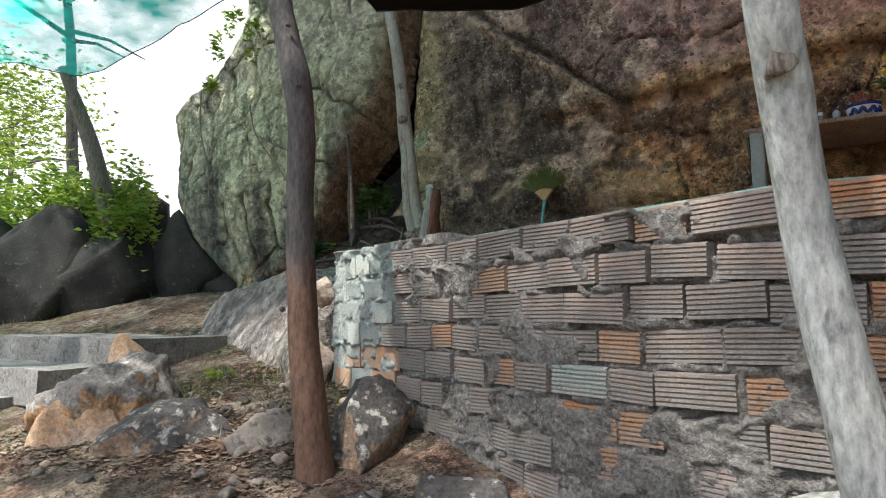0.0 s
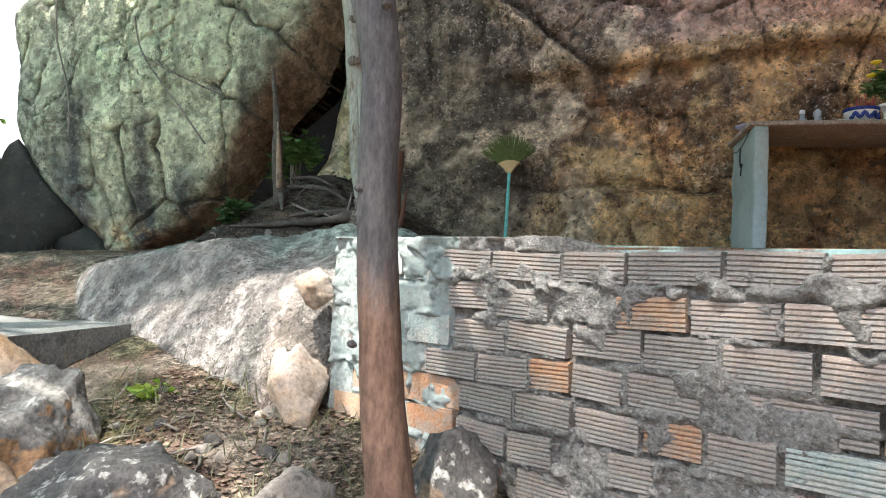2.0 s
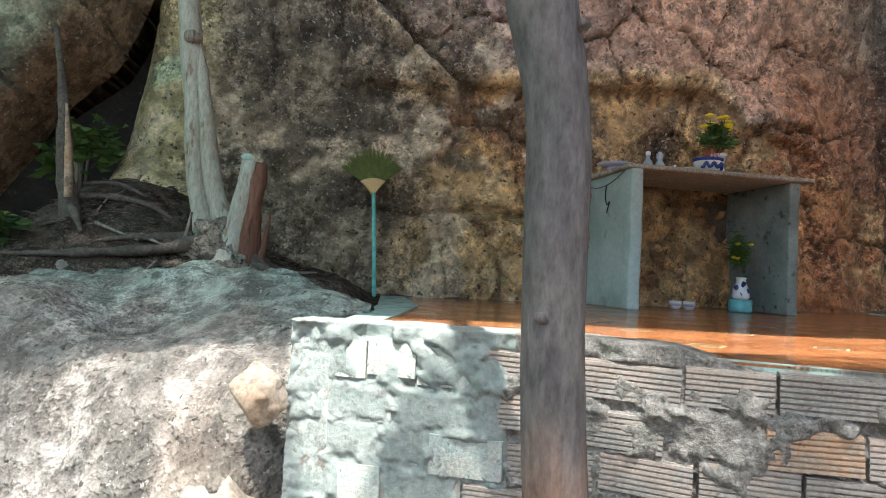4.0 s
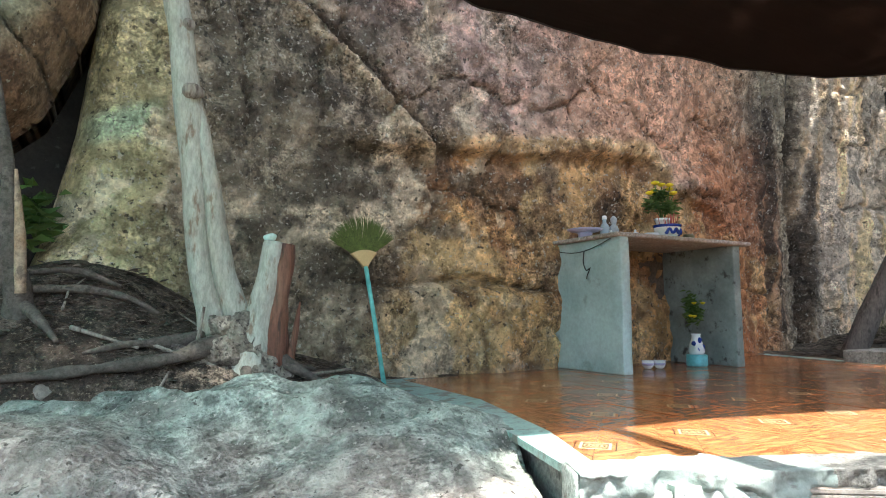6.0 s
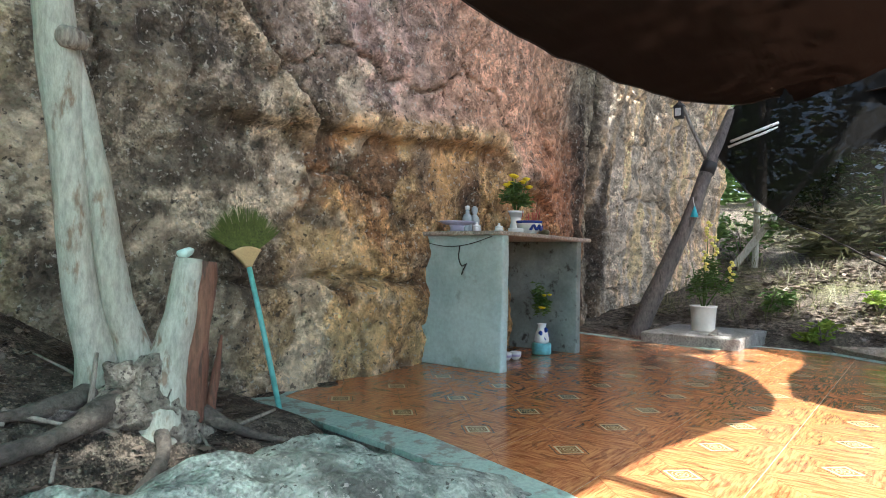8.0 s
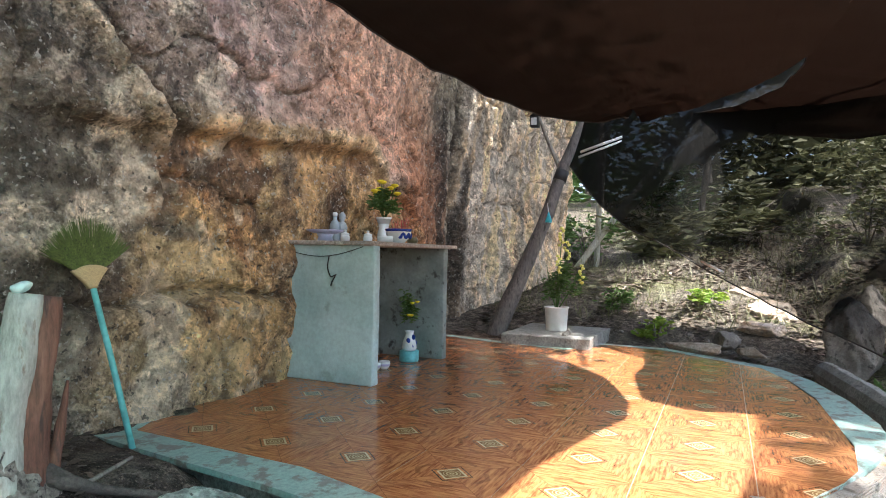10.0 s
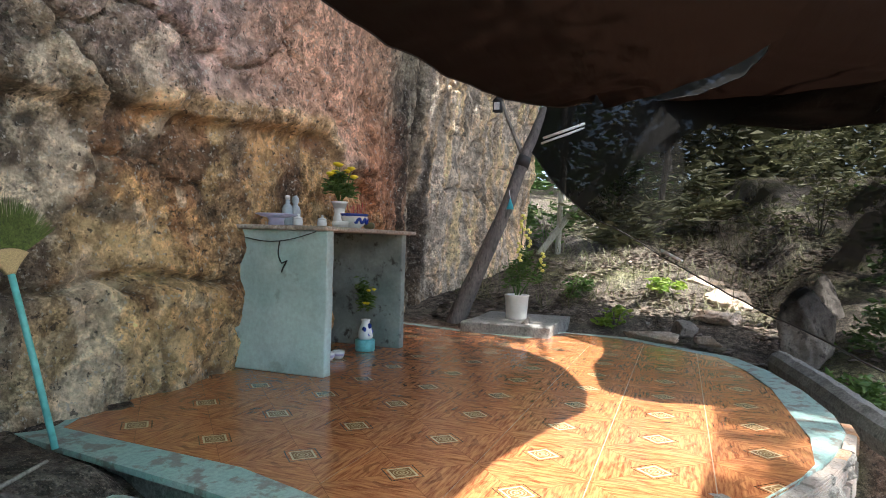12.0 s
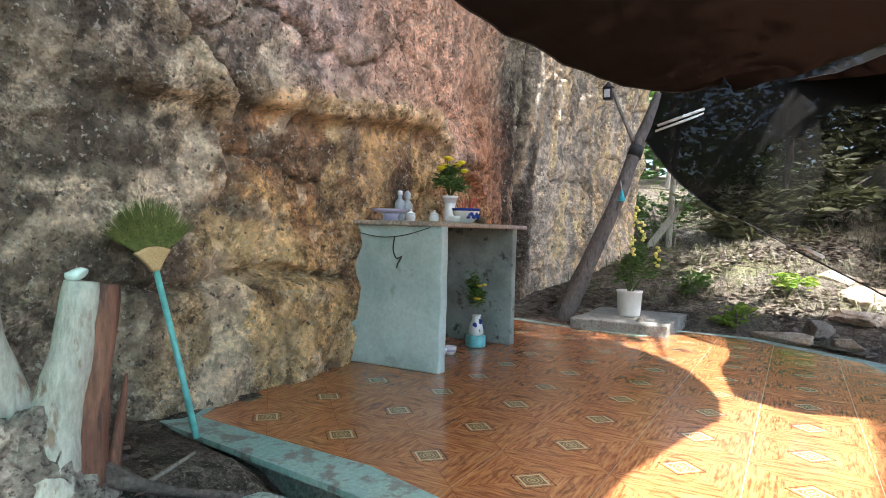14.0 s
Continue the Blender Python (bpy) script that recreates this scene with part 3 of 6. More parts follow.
c = mixc(c, (0.14, 0.075, 0.045), smooth(0.28, 0.12, dr + 0.15 * (n1 - 0.5)) * 0.85)
c = mixc(c, (0.10, 0.10, 0.10), smooth(1.2, 0.5, dl) * smooth(0.45, 0.6, n1) * 0.6)
# crack recesses darkened: their shade is put into the colour
c = mixc(c, (0.07, 0.065, 0.055), np.exp(-(v1 / 0.03) ** 2) * 0.95 * m1)
c = mixc(c, (0.07, 0.065, 0.055), np.exp(-(v2 / 0.035) ** 2) * 0.75 * m2)
boulder = closed_sheet("cracked_boulder", X, Yb, Z, 6.4, ROCK_PALE, np.clip(c * np.array((1.42, 1.46, 1.40)), 0, 0.75))
tagged(boulder, "huge cracked pale boulder streaked with black stains", "boulder", kind="structure")


def rock_blob(size, seed, cuts=9, detail=4, rough=0.05):
    """An angular stone about the origin: a ball cut flat by planes and roughened."""
    rnd = random.Random(seed)
    bm = bmesh.new()
    bmesh.ops.create_icosphere(bm, subdivisions=detail, radius=1.0)
    planes = []
    for _ in range(cuts):
        d = Vector((rnd.gauss(0, 1), rnd.gauss(0, 1), rnd.gauss(0, 1))).normalized()
        planes.append((d, rnd.uniform(0.48, 0.78)))
    for v in bm.verts:
        for d, h in planes:
            over = v.co.dot(d) - h
            if over > 0:
                v.co -= d * over * 0.98
        p = v.co * 2.2 + Vector((seed * 3.1, 0, 0))
        v.co *= 1 + rough * (noise.fractal(p, 0.8, 2.1, 3) + 0.5 * noise.fractal(p * 4, 0.8, 2.1, 3))
        v.co = Vector((v.co.x * size[0], v.co.y * size[1], v.co.z * size[2]))
    return bm


def stone(name, label, at, size, turn, seed, material, cuts=9, detail=4, rough=0.06, category="rock", group=""):
    ob = new(name, bm_mesh(name, rock_blob(size, seed, cuts, detail, rough), material))
    ob.matrix_world = pose(*at, *turn)
    return tagged(ob, label, category, group)


# rock added to fill the gap; the hollow's shade is in its near-black colour
hollow = stone("cave_rock", "rock filling the gap, near-black with painted shade", (-4.1, 5.55, 1.0), (1.5, 0.75, 2.4), (0, 0, 8), 4, STONE_SHADE, 7)

# ---- low rock shelf below the tree ----
ax, ay = np.linspace(0, 1, 210), np.linspace(1.95, 4.5, 170)
X, Yg = np.meshgrid(ax, ay, indexing="ij")
X = -5.3 + X * (5.3 + np.interp(Yg, [1.9, 2.38, 3.0, 3.72, 4.0, 4.5], [-2.22, -2.13, -1.90, -1.76, -1.72, -1.9]))
d = (X + 2.2) * 0.447 + (Yg - 2.32) * 0.894 + 0.10 * (fbm(X * 1.6, Yg * 1.6, 0, 3, 101) - 0.5) + 0.07 * np.sin((X + 2.2) * 1.9)
end = smooth(-4.9, -4.15, X + 0.65 * (Yg - 3.0))
lift = np.clip((d + 0.20) / 0.36, 0, 1) ** 0.5 * end ** 0.6
lift = lift * (1 - 0.75 * smooth(-2.36, -2.16, X) * smooth(2.52, 2.36, Yg))
top = -0.15 + 0.31 * smooth(0.1, 1.0, d) - 0.13 * smooth(-2.3, -1.75, X) - 0.05 * smooth(-2.8, -2.2, X) * smooth(3.0, 3.4, Yg)
crest = 0.07 + 0.16 * (Yg - 3.6) - 0.2 * np.maximum(-3.45 - X, 0)
top = top + (crest - top) * smooth(-2.75, -3.25, X) * smooth(2.9, 3.4, Yg)
brink = np.interp(X, [-3.3, -2.85], [4.25, 3.62])
top = top - 0.30 * smooth(0.0, 0.32, Yg - brink)
Zr = -1.0 + lift * (top + 1.0)
strat = 0.035 * np.exp(-((d - 0.16 - 0.05 * np.sin(X * 4)) / 0.03) ** 2)
Zr = Zr - strat * end + 0.13 * (fbm(X * 2.2, Yg * 2.2, 0, 4, 103) - 0.5) + 0.06 * (fbm(X * 1.5 + Yg, d * 14, 0, 3, 107) - 0.5) + 0.025 * (fbm(X * 16, Yg * 16, 0, 3, 104) - 0.5)
n2 = fbm(X * 5, Yg * 5, Zr * 5, 4, 105)
c = mixc((0.29, 0.26, 0.235), (0.43, 0.385, 0.35), smooth(0.35, 0.65, n2))
c = mixc(c, (0.30, 0.38, 0.34), smooth(0.35, 0.8, d + 0.5 * (n2 - 0.5)) * 0.75)
c = mixc(c, (0.36, 0.25, 0.17), smooth(-2.7, -2.2, X) * smooth(0.15, -0.05, d) * 0.7)
c = mixc(c, (0.12, 0.12, 0.11), smooth(0.56, 0.66, fbm(X * 3, Yg * 3, 0, 4, 106)) * 0.6)
shelf = new("rock_shelf", mesh_of("rock_shelf", np.stack([X, Yg, Zr], -1).reshape(-1, 3), grid_faces(210, 170, True), ROCK_SHELF, True, 0.84 * c.reshape(-1, 3)))
tagged(shelf, "low grey rock shelf with pitted sloping face", "rock", kind="structure")

# ---- terrace ----
TILE = 0.45
INNER = [(-1.53, 4.75), (-1.15, 4.93), (1.0, 5.1), (2.6, 5.2), (2.38, 4.32), (2.26, 3.52), (2.84, 3.26), (2.76, 2.70), (2.13, 1.86), (1.60, 1.70), (1.0, 1.60), (0.42, 1.585), (-0.1, 1.57), (-0.5, 1.62), (-0.8, 1.74), (-1.3, 2.02), (-2.02, 2.38), (-1.80, 2.93), (-1.585, 3.72)]
OUTER = [(-1.68, 4.86), (-1.15, 5.0), (1.0, 5.2), (2.7, 5.3), (2.46, 4.36), (2.34, 3.56), (2.92, 3.30), (2.84, 2.66), (2.22, 1.73), (1.66, 1.54), (1.02, 1.42), (0.46, 1.36), (0.06, 1.39), (-0.28, 1.50), (-0.63, 1.66), (-1.28, 2.01), (-2.09, 2.42), (-1.93, 3.0), (-1.80, 3.72)]


def prism(poly, z0, z1, bm=None):
    bm = bm or bmesh.new()
    lo = [bm.verts.new((x, y, z0)) for x, y in poly]
    hi = [bm.verts.new((x, y, z1)) for x, y in poly]
    n = len(poly)
    for k in range(n):
        bm.faces.new((lo[k], lo[(k + 1) % n], hi[(k + 1) % n], hi[k]))
    bm.faces.new(lo[::-1])
    bm.faces.new(hi)
    return bm


INSET = [(0.97 * x + 0.03 * 0.4, 0.97 * y + 0.03 * 3.2) for x, y in OUTER]
base = new("terrace", bm_mesh("terrace", prism(INSET, -1.1, -0.012), CEMENT, False))
tagged(base, "raised terrace of rubble and cement with tiled top", "terrace", kind="structure")
bm = bmesh.new()
N = len(INNER)
rings = []
for poly, z in ((INNER, -0.03), (INNER, 0.001), (OUTER, 0.003), (OUTER, -0.022)):
    rings.append([bm.verts.new((x, y, z + 0.006 * math.sin(7 * x + 5 * y))) for x, y in poly])
for a, b in zip(rings, rings[1:]):
    for k in range(N):
        bm.faces.new((a[k], a[(k + 1) % N], b[(k + 1) % N], b[k]))
part("rim", bm, TEAL_PAINT, base, "worn teal painted cement edge", False)


def clip(poly, nx, ny, lim):
    out = []
    for k in range(len(poly)):
        p, q = poly[k - 1], poly[k]
        a, b = p[0] * nx + p[1] * ny - lim, q[0] * nx + q[1] * ny - lim
        if (a > 0) != (b > 0):
            t = a / (a - b)
            out.append((p[0] + (q[0] - p[0]) * t, p[1] + (q[1] - p[1]) * t))
        if b <= 0:
            out.append(q)
    return out


def tile_material():
    m, t, b = nodes_of("glazed_wood_tile")
    co = t.nodes.new("ShaderNodeTexCoord")
    sep = t.nodes.new("ShaderNodeSeparateXYZ")
    t.links.new(co.outputs["Object"], sep.inputs[0])

    def op(kind, a, c2=None):
        n = t.nodes.new("ShaderNodeMath")
        n.operation = kind
        for s, v in zip(n.inputs, (a, c2)):
            if v is None:
                continue
            if isinstance(v, (int, float)):
                s.default_value = v
            else:
                t.links.new(v, s)
        return n.outputs[0]
    x, y = sep.outputs[0], sep.outputs[1]
    axx, ayy = op("ABSOLUTE", x), op("ABSOLUTE", y)
    wedge = op("GREATER_THAN", axx, ayy)
    oi = t.nodes.new("ShaderNodeObjectInfo")
    shift = t.nodes.new("ShaderNodeVectorMath")
    shift.operation = "MULTIPLY_ADD"
    shift.inputs[1].default_value = (1, 1, 1)
    t.links.new(co.outputs["Object"], shift.inputs[0])
    t.links.new(oi.outputs["Random"], shift.inputs[2])
    g1 = tex(t, "ShaderNodeTexNoise", 9, 6, 0.65, shift.outputs[0], (1, 9, 1))
    g2 = tex(t, "ShaderNodeTexNoise", 9, 6, 0.65, shift.outputs[0], (9, 1, 1))
    mixn = t.nodes.new("ShaderNodeMix")
    t.links.new(wedge, mixn.inputs[0])
    t.links.new(g1.outputs[0], mixn.inputs[2])
    t.links.new(g2.outputs[0], mixn.inputs[3])
    grain = mixn.outputs[0]
    wood = blend(t, ramp(t, grain, 0.36, 0.64), (0.23, 0.066, 0.024), (0.58, 0.25, 0.095))
    # dark printed blocks pointing at the middle of each side
    run, off = op("MAXIMUM", axx, ayy), op("MINIMUM", axx, ayy)
    band = op("MULTIPLY", op("LESS_THAN", op("ABSOLUTE", op("SUBTRACT", op("ADD", run, op("MULTIPLY", off, 0.5)), 0.155)), 0.012), op("LESS_THAN", off, 0.06))
    wood = blend(t, op("MULTIPLY", band, 0.35), wood, (0.07, 0.02, 0.008))
    seam = op("LESS_THAN", op("ABSOLUTE", op("SUBTRACT", axx, ayy)), 0.0022)
    wood = blend(t, op("MULTIPLY", seam, 0.5), wood, (0.10, 0.03, 0.01))
    star = op("ADD", axx, ayy)
    ring = op("MULTIPLY", op("LESS_THAN", star, 0.070), op("GREATER_THAN", star, 0.058))
    wood = blend(t, op("MULTIPLY", op("LESS_THAN", star, 0.094), op("GREATER_THAN", star, 0.087)), wood, (0.09, 0.03, 0.012))
    wood = blend(t, op("LESS_THAN", star, 0.064), wood, (0.22, 0.12, 0.05))
    wood = blend(t, ring, wood, (0.60, 0.47, 0.28))
    rad = op("SQRT", op("ADD", op("MULTIPLY", x, x), op("MULTIPLY", y, y)))
    dot = op("LESS_THAN", op("ABSOLUTE", op("SUBTRACT", op("FRACT", op("MULTIPLY", rad, 70)), 0.5)), 0.22)
    wood = blend(t, op("MULTIPLY", dot, op("LESS_THAN", rad, 0.036)), wood, (0.48, 0.36, 0.20))
    dust = tex(t, "ShaderNodeTexNoise", 3, 6, 0.65)
    wood = blend(t, ramp(t, dust.outputs[0], 0.5, 0.8, 0, 0.12), wood, (0.45, 0.36, 0.26))
    t.links.new(wood, b.inputs["Base Color"])
    t.links.new(ramp(t, dust.outputs[0], 0.35, 0.7, 0.10, 0.26), b.inputs["Roughness"])
    b.inputs["Specular IOR Level"].default_value = 0.6
    bumped(t, b, ((dust.outputs[0], 0.04, 0.01),))
    return m


TILE_MAT = tile_material()
GROUT = surface("pale_grout", (0.42, 0.30, 0.20), (0.34, 0.24, 0.16), None, 12, 80, (0.8, 0.95), 0.3, 0.003)
part("grout_bed", prism([(0.995 * x + 0.005 * 0.4, 0.995 * y + 0.005 * 3.2) for x, y in INNER], -0.011, -0.0025), GROUT, base, "", False)

# ---- brick retaining wall ----
WALL = [(-2.16, 2.365), (-1.80, 2.195), (-1.44, 2.02), (-1.0, 1.79), (-0.72, 1.635), (-0.5, 1.525), (-0.14, 1.395), (0.18, 1.32), (0.60, 1.36), (1.1, 1.45), (1.65, 1.58), (2.2, 1.76)]


def wall_curve(s):
    """Place and outward normal at s metres along the wall."""
    pts = np.array(WALL)
    seg = np.hypot(*np.diff(pts, axis=0).T)
    at = np.concatenate([[0], np.cumsum(seg)])
    f = lambda v: np.stack([np.interp(v, at, pts[:, 0]), np.interp(v, at, pts[:, 1])], -1)
    s = np.asarray(s, float)
    ahead = f(s + 0.12) - f(s - 0.12)
    ahead = ahead / np.linalg.norm(ahead, axis=-1, keepdims=True)
    return f(s), np.stack([ahead[..., 1], -ahead[..., 0]], -1), at[-1]


_, _, LENGTH = wall_curve(0.0)
COURSE, BRICK = 0.116, 0.225
brick_rows = []
rnd = random.Random(5)
for row in range(9):
    s = 0.05 - (row % 2) * BRICK * 0.5
    while s < LENGTH:
        w = BRICK * rnd.choice((1.22, 1.05, 1, 0.92, 0.8, 0.66))
        a, b2 = max(s, 0.03), min(s + w, LENGTH - 0.02)
        if b2 - a > 0.07:
            brick_rows.append((row, a, b2, rnd.uniform(-0.010, 0.010), rnd.uniform(-2.6, 2.6)))
        s += w
ns, nz = 560, 190
S, Zw = np.meshgrid(np.linspace(0.0, LENGTH, ns), np.linspace(0, 1, nz), indexing="ij")
cap_z = 0.032 - 0.055 * smooth(1.0, 1.3, S)
Zw = -1.1 + Zw * (1.1 + cap_z)
inside = np.zeros_like(S)
for row, a, b2, dz, tilt in brick_rows:
    zc = -0.065 - row * COURSE + dz
    ex, ez = np.abs(S - (a + b2) / 2) - (b2 - a) / 2 + 0.014, np.abs(Zw - zc) - 0.045
    inside = np.maximum(inside, smooth(0.008, -0.008, np.maximum(ex, ez) + 0.012 * (fbm(S * 30, Zw * 30, 0, 3, 111) - 0.5)))
pier = smooth(0.68, 0.60, S + 0.08 * (fbm(S * 6, Zw * 6, 0, 3, 120) - 0.5))
smear = smooth(0.545, 0.615, fbm(S * 3.2, Zw * 4.5, 0, 4, 112) + 0.25 * (fbm(S * 14, Zw * 14, 0, 3, 113) - 0.5) + 0.10 * smooth(-0.45, -0.95, Zw) + 0.03 * smooth(-0.06, 0.02, Zw))
smear = np.maximum(smear, pier * smooth(0.40, 0.47, fbm(S * 4.2, Zw * 4.2, 0, 4, 121) + 0.16 * smooth(-0.50, -0.38, Zw) - 0.05))
lump = 1.5 * (fbm(S * 13, Zw * 13, 0, 4, 114) - 0.5) + 0.8 * (fbm(S * 40, Zw * 40, 0, 3, 118) - 0.5)
joint = smooth(0.45, 0.6, fbm(S * 5, Zw * 9, 0, 3, 119))
out = -0.022 * inside * (1 - smear) + (1 - inside) * (0.001 + (0.02 + 0.03 * joint) * lump) + smear * (0.006 + 0.020 * lump * (1 - 0.7 * pier))
out = out - 0.035 * (1 - inside) * (1 - smear) * smooth(0.5, 0.6, fbm(S * 7, Zw * 7, 0, 3, 115))
P, Nn, _ = wall_curve(S)
XY = P + Nn * out[..., None]
mverts = np.concatenate([XY, Zw[..., None]], -1)
# the top turns inwards into a rough cap
cap_rows = []
for k, depth in enumerate((0.03, 0.09, 0.15)):
    q = mverts[:, -1].copy()
    q[:, :2] -= Nn[:, -1] * depth
    q[:, 2] = cap_z[:, 0] + 0.012 * (fbm(S[:, -1] * 9, k * 3.0, 0, 3, 116) - 0.5)
    cap_rows.append(q)
mverts = np.concatenate([mverts] + [q[:, None] for q in cap_rows], 1)
brick_wall = thing("wall_brick", "rough retaining wall of ribbed hollow bricks", "wall", kind="structure")
mortar = part("mortar", mesh_of("mortar", mverts.reshape(-1, 3), grid_faces(ns, nz + 3, True), MORTAR), None, brick_wall, "lumpy grey mortar squeezed out of the joints")
mortar.data.materials.append(surface("pale_teal_cement", (0.21, 0.25, 0.232), (0.28, 0.31, 0.29), (0.16, 0.16, 0.148), 6, 60, (0.75, 0.95), 0.5, 0.008, spot=0.57, grain=0.25))
quads = (pier > 0.5)[:-1]
for poly in mortar.data.polygons:
    i, j = divmod(poly.vertices[0], nz + 3)
    poly.material_index = int(quads[min(i, ns - 2), min(j, nz - 1)])


def brick_material(name, c1, c2, paint=None):
    m, t, b = nodes_of(name)
    oi = t.nodes.new("ShaderNodeObjectInfo")
    col = blend(t, oi.outputs["Random"], c1, c2)
    n = tex(t, "ShaderNodeTexNoise", 11, 7, 0.7)
    f = tex(t, "ShaderNodeTexNoise", 90, 5, 0.7)
    col = blend(t, ramp(t, n.outputs[0], 0.44, 0.56, 0, 0.85), col, paint or (0.20, 0.185, 0.16))
    gr = tex(t, "ShaderNodeTexNoise", 24, 8, 0.75)
    col = blend(t, ramp(t, gr.outputs[0], 0.43, 0.37, 0, 0.7), col, (0.05, 0.045, 0.04))
    col = blend(t, 1.0, col, blend(t, ramp(t, f.outputs[0], 0.35, 0.65), (0.78, 0.78, 0.78), (1.18, 1.18, 1.18)), "MULTIPLY")
    t.links.new(col, b.inputs["Base Color"])
    b.inputs["Roughness"].default_value = 0.92
    bumped(t, b, ((n.outputs[0], 0.4, 0.01), (f.outputs[0], 0.5, 0.005)))
    return m


BRICK_GREY = brick_material("grimy_brick", (0.26, 0.23, 0.20), (0.46, 0.37, 0.31), (0.29, 0.275, 0.25))
BRICK_ORANGE = brick_material("orange_brick", (0.48, 0.24, 0.12), (0.46, 0.29, 0.18), (0.34, 0.28, 0.22))
BRICK_TEAL = brick_material("teal_washed_brick", (0.36, 0.42, 0.39), (0.42, 0.47, 0.43), (0.42, 0.41, 0.36))


def brick_mesh(width, ribs, material):
    """A hollow brick's face: fine ribs run along it; the body goes back into the wall."""
    prof, h = [(-0.05, -0.047)], 0.047
    n = 7 if ribs else 1
    for k in range(n):
        z0, z1 = -h + 2 * h * k / n, -h + 2 * h * (k + 1) / n
        if ribs:
            prof += [(0.001, z0 + 0.001), (0.001, z0 + 0.0092), (-0.006, z0 + 0.0100), (-0.006, z1 - 0.0003)]
        else:
            prof += [(0.002, z0 - 0.006), (0.002, z1 + 0.006)]
    prof += [(-0.05, h)]
    verts, faces, m = [], [], len(prof)
    for x in (-width / 2, width / 2):
        verts += [(x, -o, z) for o, z in prof]
    for k in range(m - 1):
        faces.append((k, k + 1, m + k + 1, m + k))
    faces += [tuple(range(m))[::-1], tuple(range(m, 2 * m))]
    me = bpy.data.meshes.new("brick")
    me.from_pydata(verts, [], faces)
    me.materials.append(material)
    return me


brick_kinds = {}
for row, a, b2, dz, tilt in brick_rows:
    mid = (a + b2) / 2
    zc = -0.065 - row * COURSE + dz
    p, nn, _ = wall_curve(mid)
    teal = mid < 0.62 and rnd.random() < 0.85 or (1.72 < mid < 1.95 and row > 3)
    orange = rnd.random() < (0.8 if mid < 0.6 and row > 3 else 0.03 if mid < 0.6 else 0.13)
    kind = "orange" if orange else "teal" if teal else "grey"
    key = (round((b2 - a - (0.006 if mid < 0.62 else 0.016)) * 50) / 50, not (mid < 0.62), kind)
    if key not in brick_kinds:
        brick_kinds[key] = brick_mesh(*key[:2], {"grey": BRICK_GREY, "orange": BRICK_ORANGE, "teal": BRICK_TEAL}[kind])
    ob = new("brick", brick_kinds[key])
    ob.parent = brick_wall
    jut = rnd.uniform(-0.012, 0.014)
    ob.matrix_world = pose(p[0] + nn[0] * jut, p[1] + nn[1] * jut, zc, 0, tilt, math.degrees(math.atan2(nn[0], -nn[1])) + rnd.uniform(-1.5, 1.5))

# end face of the wall
p, nn, _ = wall_curve(0.0)
ob = part("end_pier", box(0.14, 0.15, 1.1, (0, 0, -0.55), 0.012), surface("cement_smear", (0.25, 0.29, 0.27), (0.34, 0.36, 0.33), (0.16, 0.14, 0.12), 7, 60, (0.75, 0.95), 0.5, 0.008), brick_wall, "cement-smeared brick end")
ob.matrix_world = pose(-2.075, 2.40, 0.03, 0, 0, -26)

# ---- floor tiles ----
tile_meshes = {}
for i in range(-2, 10):
    for j in range(-2, 8):
        cx, cy = -1.35 + TILE * i, 4.5 - TILE * j
        h = TILE / 2 - 0.0022
        poly = INNER
        for nx, ny, lim in ((1, 0, cx + h), (-1, 0, -cx + h), (0, 1, cy + h), (0, -1, -cy + h)):
            poly = clip(poly, nx, ny, lim) if poly else poly
        if len(poly) < 3:
            continue
        whole = len(poly) == 4 and all(abs(abs(x - cx) - h) < 1e-4 and abs(abs(y - cy) - h) < 1e-4 for x, y in poly)
        if whole and "whole" in tile_meshes:
            me = tile_meshes["whole"]
        else:
            me = bm_mesh("tile", prism([(x - cx, y - cy) for x, y in poly], -0.008, 0.0), TILE_MAT, False)
            if whole:
                tile_meshes["whole"] = me
        ob = new("floor_tile", me)
        ob.parent = base
        ob.location = (cx, cy, 0.0008 * math.sin(i * 2.3 + j * 1.7))

# ---- shade cloths ----
CORD = plain("dark_cord", (0.02, 0.018, 0.016), 0.8)


def hanging(name, label, pts_a, pts_b, sag, material, n=40, m=24, ripple=0.03, seed=0, lift=0.0):
    """A sheet between two edges, each a list of points, hanging in between."""
    A = np.array(pts_a, float)
    B = np.array(pts_b, float)
    def along(Q, k):
        t = np.linspace(0, 1, len(Q))
        return np.stack([np.interp(k, t, Q[:, a]) for a in range(3)], -1)
    k = np.linspace(0, 1, n)
    a, b = along(A, k), along(B, k)
    for _ in range(3):
        for q in (a, b):
            q[1:-1] = (q[:-2] + 2 * q[1:-1] + q[2:]) / 4
    w = np.linspace(0, 1, m)
    V = a[:, None] * (1 - w)[None, :, None] + b[:, None] * w[None, :, None]
    V[..., 2] -= sag * np.sin(np.pi * w)[None, :]
    K, Wg = np.meshgrid(k, w, indexing="ij")
    V[..., 2] += ripple * 2 * (fbm(K * 9 + seed, Wg * 3, 0, 3, 200 + seed) - 0.5)
    ob = thing(name, label, "shade cloth")
    part("sheet", mesh_of("sheet", V.reshape(-1, 3), grid_faces(n, m), material), None, ob)
    part("hem_cord", tube([tuple(p) for p in V[:, 0]], [0.006] * n, 6), CORD, ob, "thin dark hem cord")
    return ob


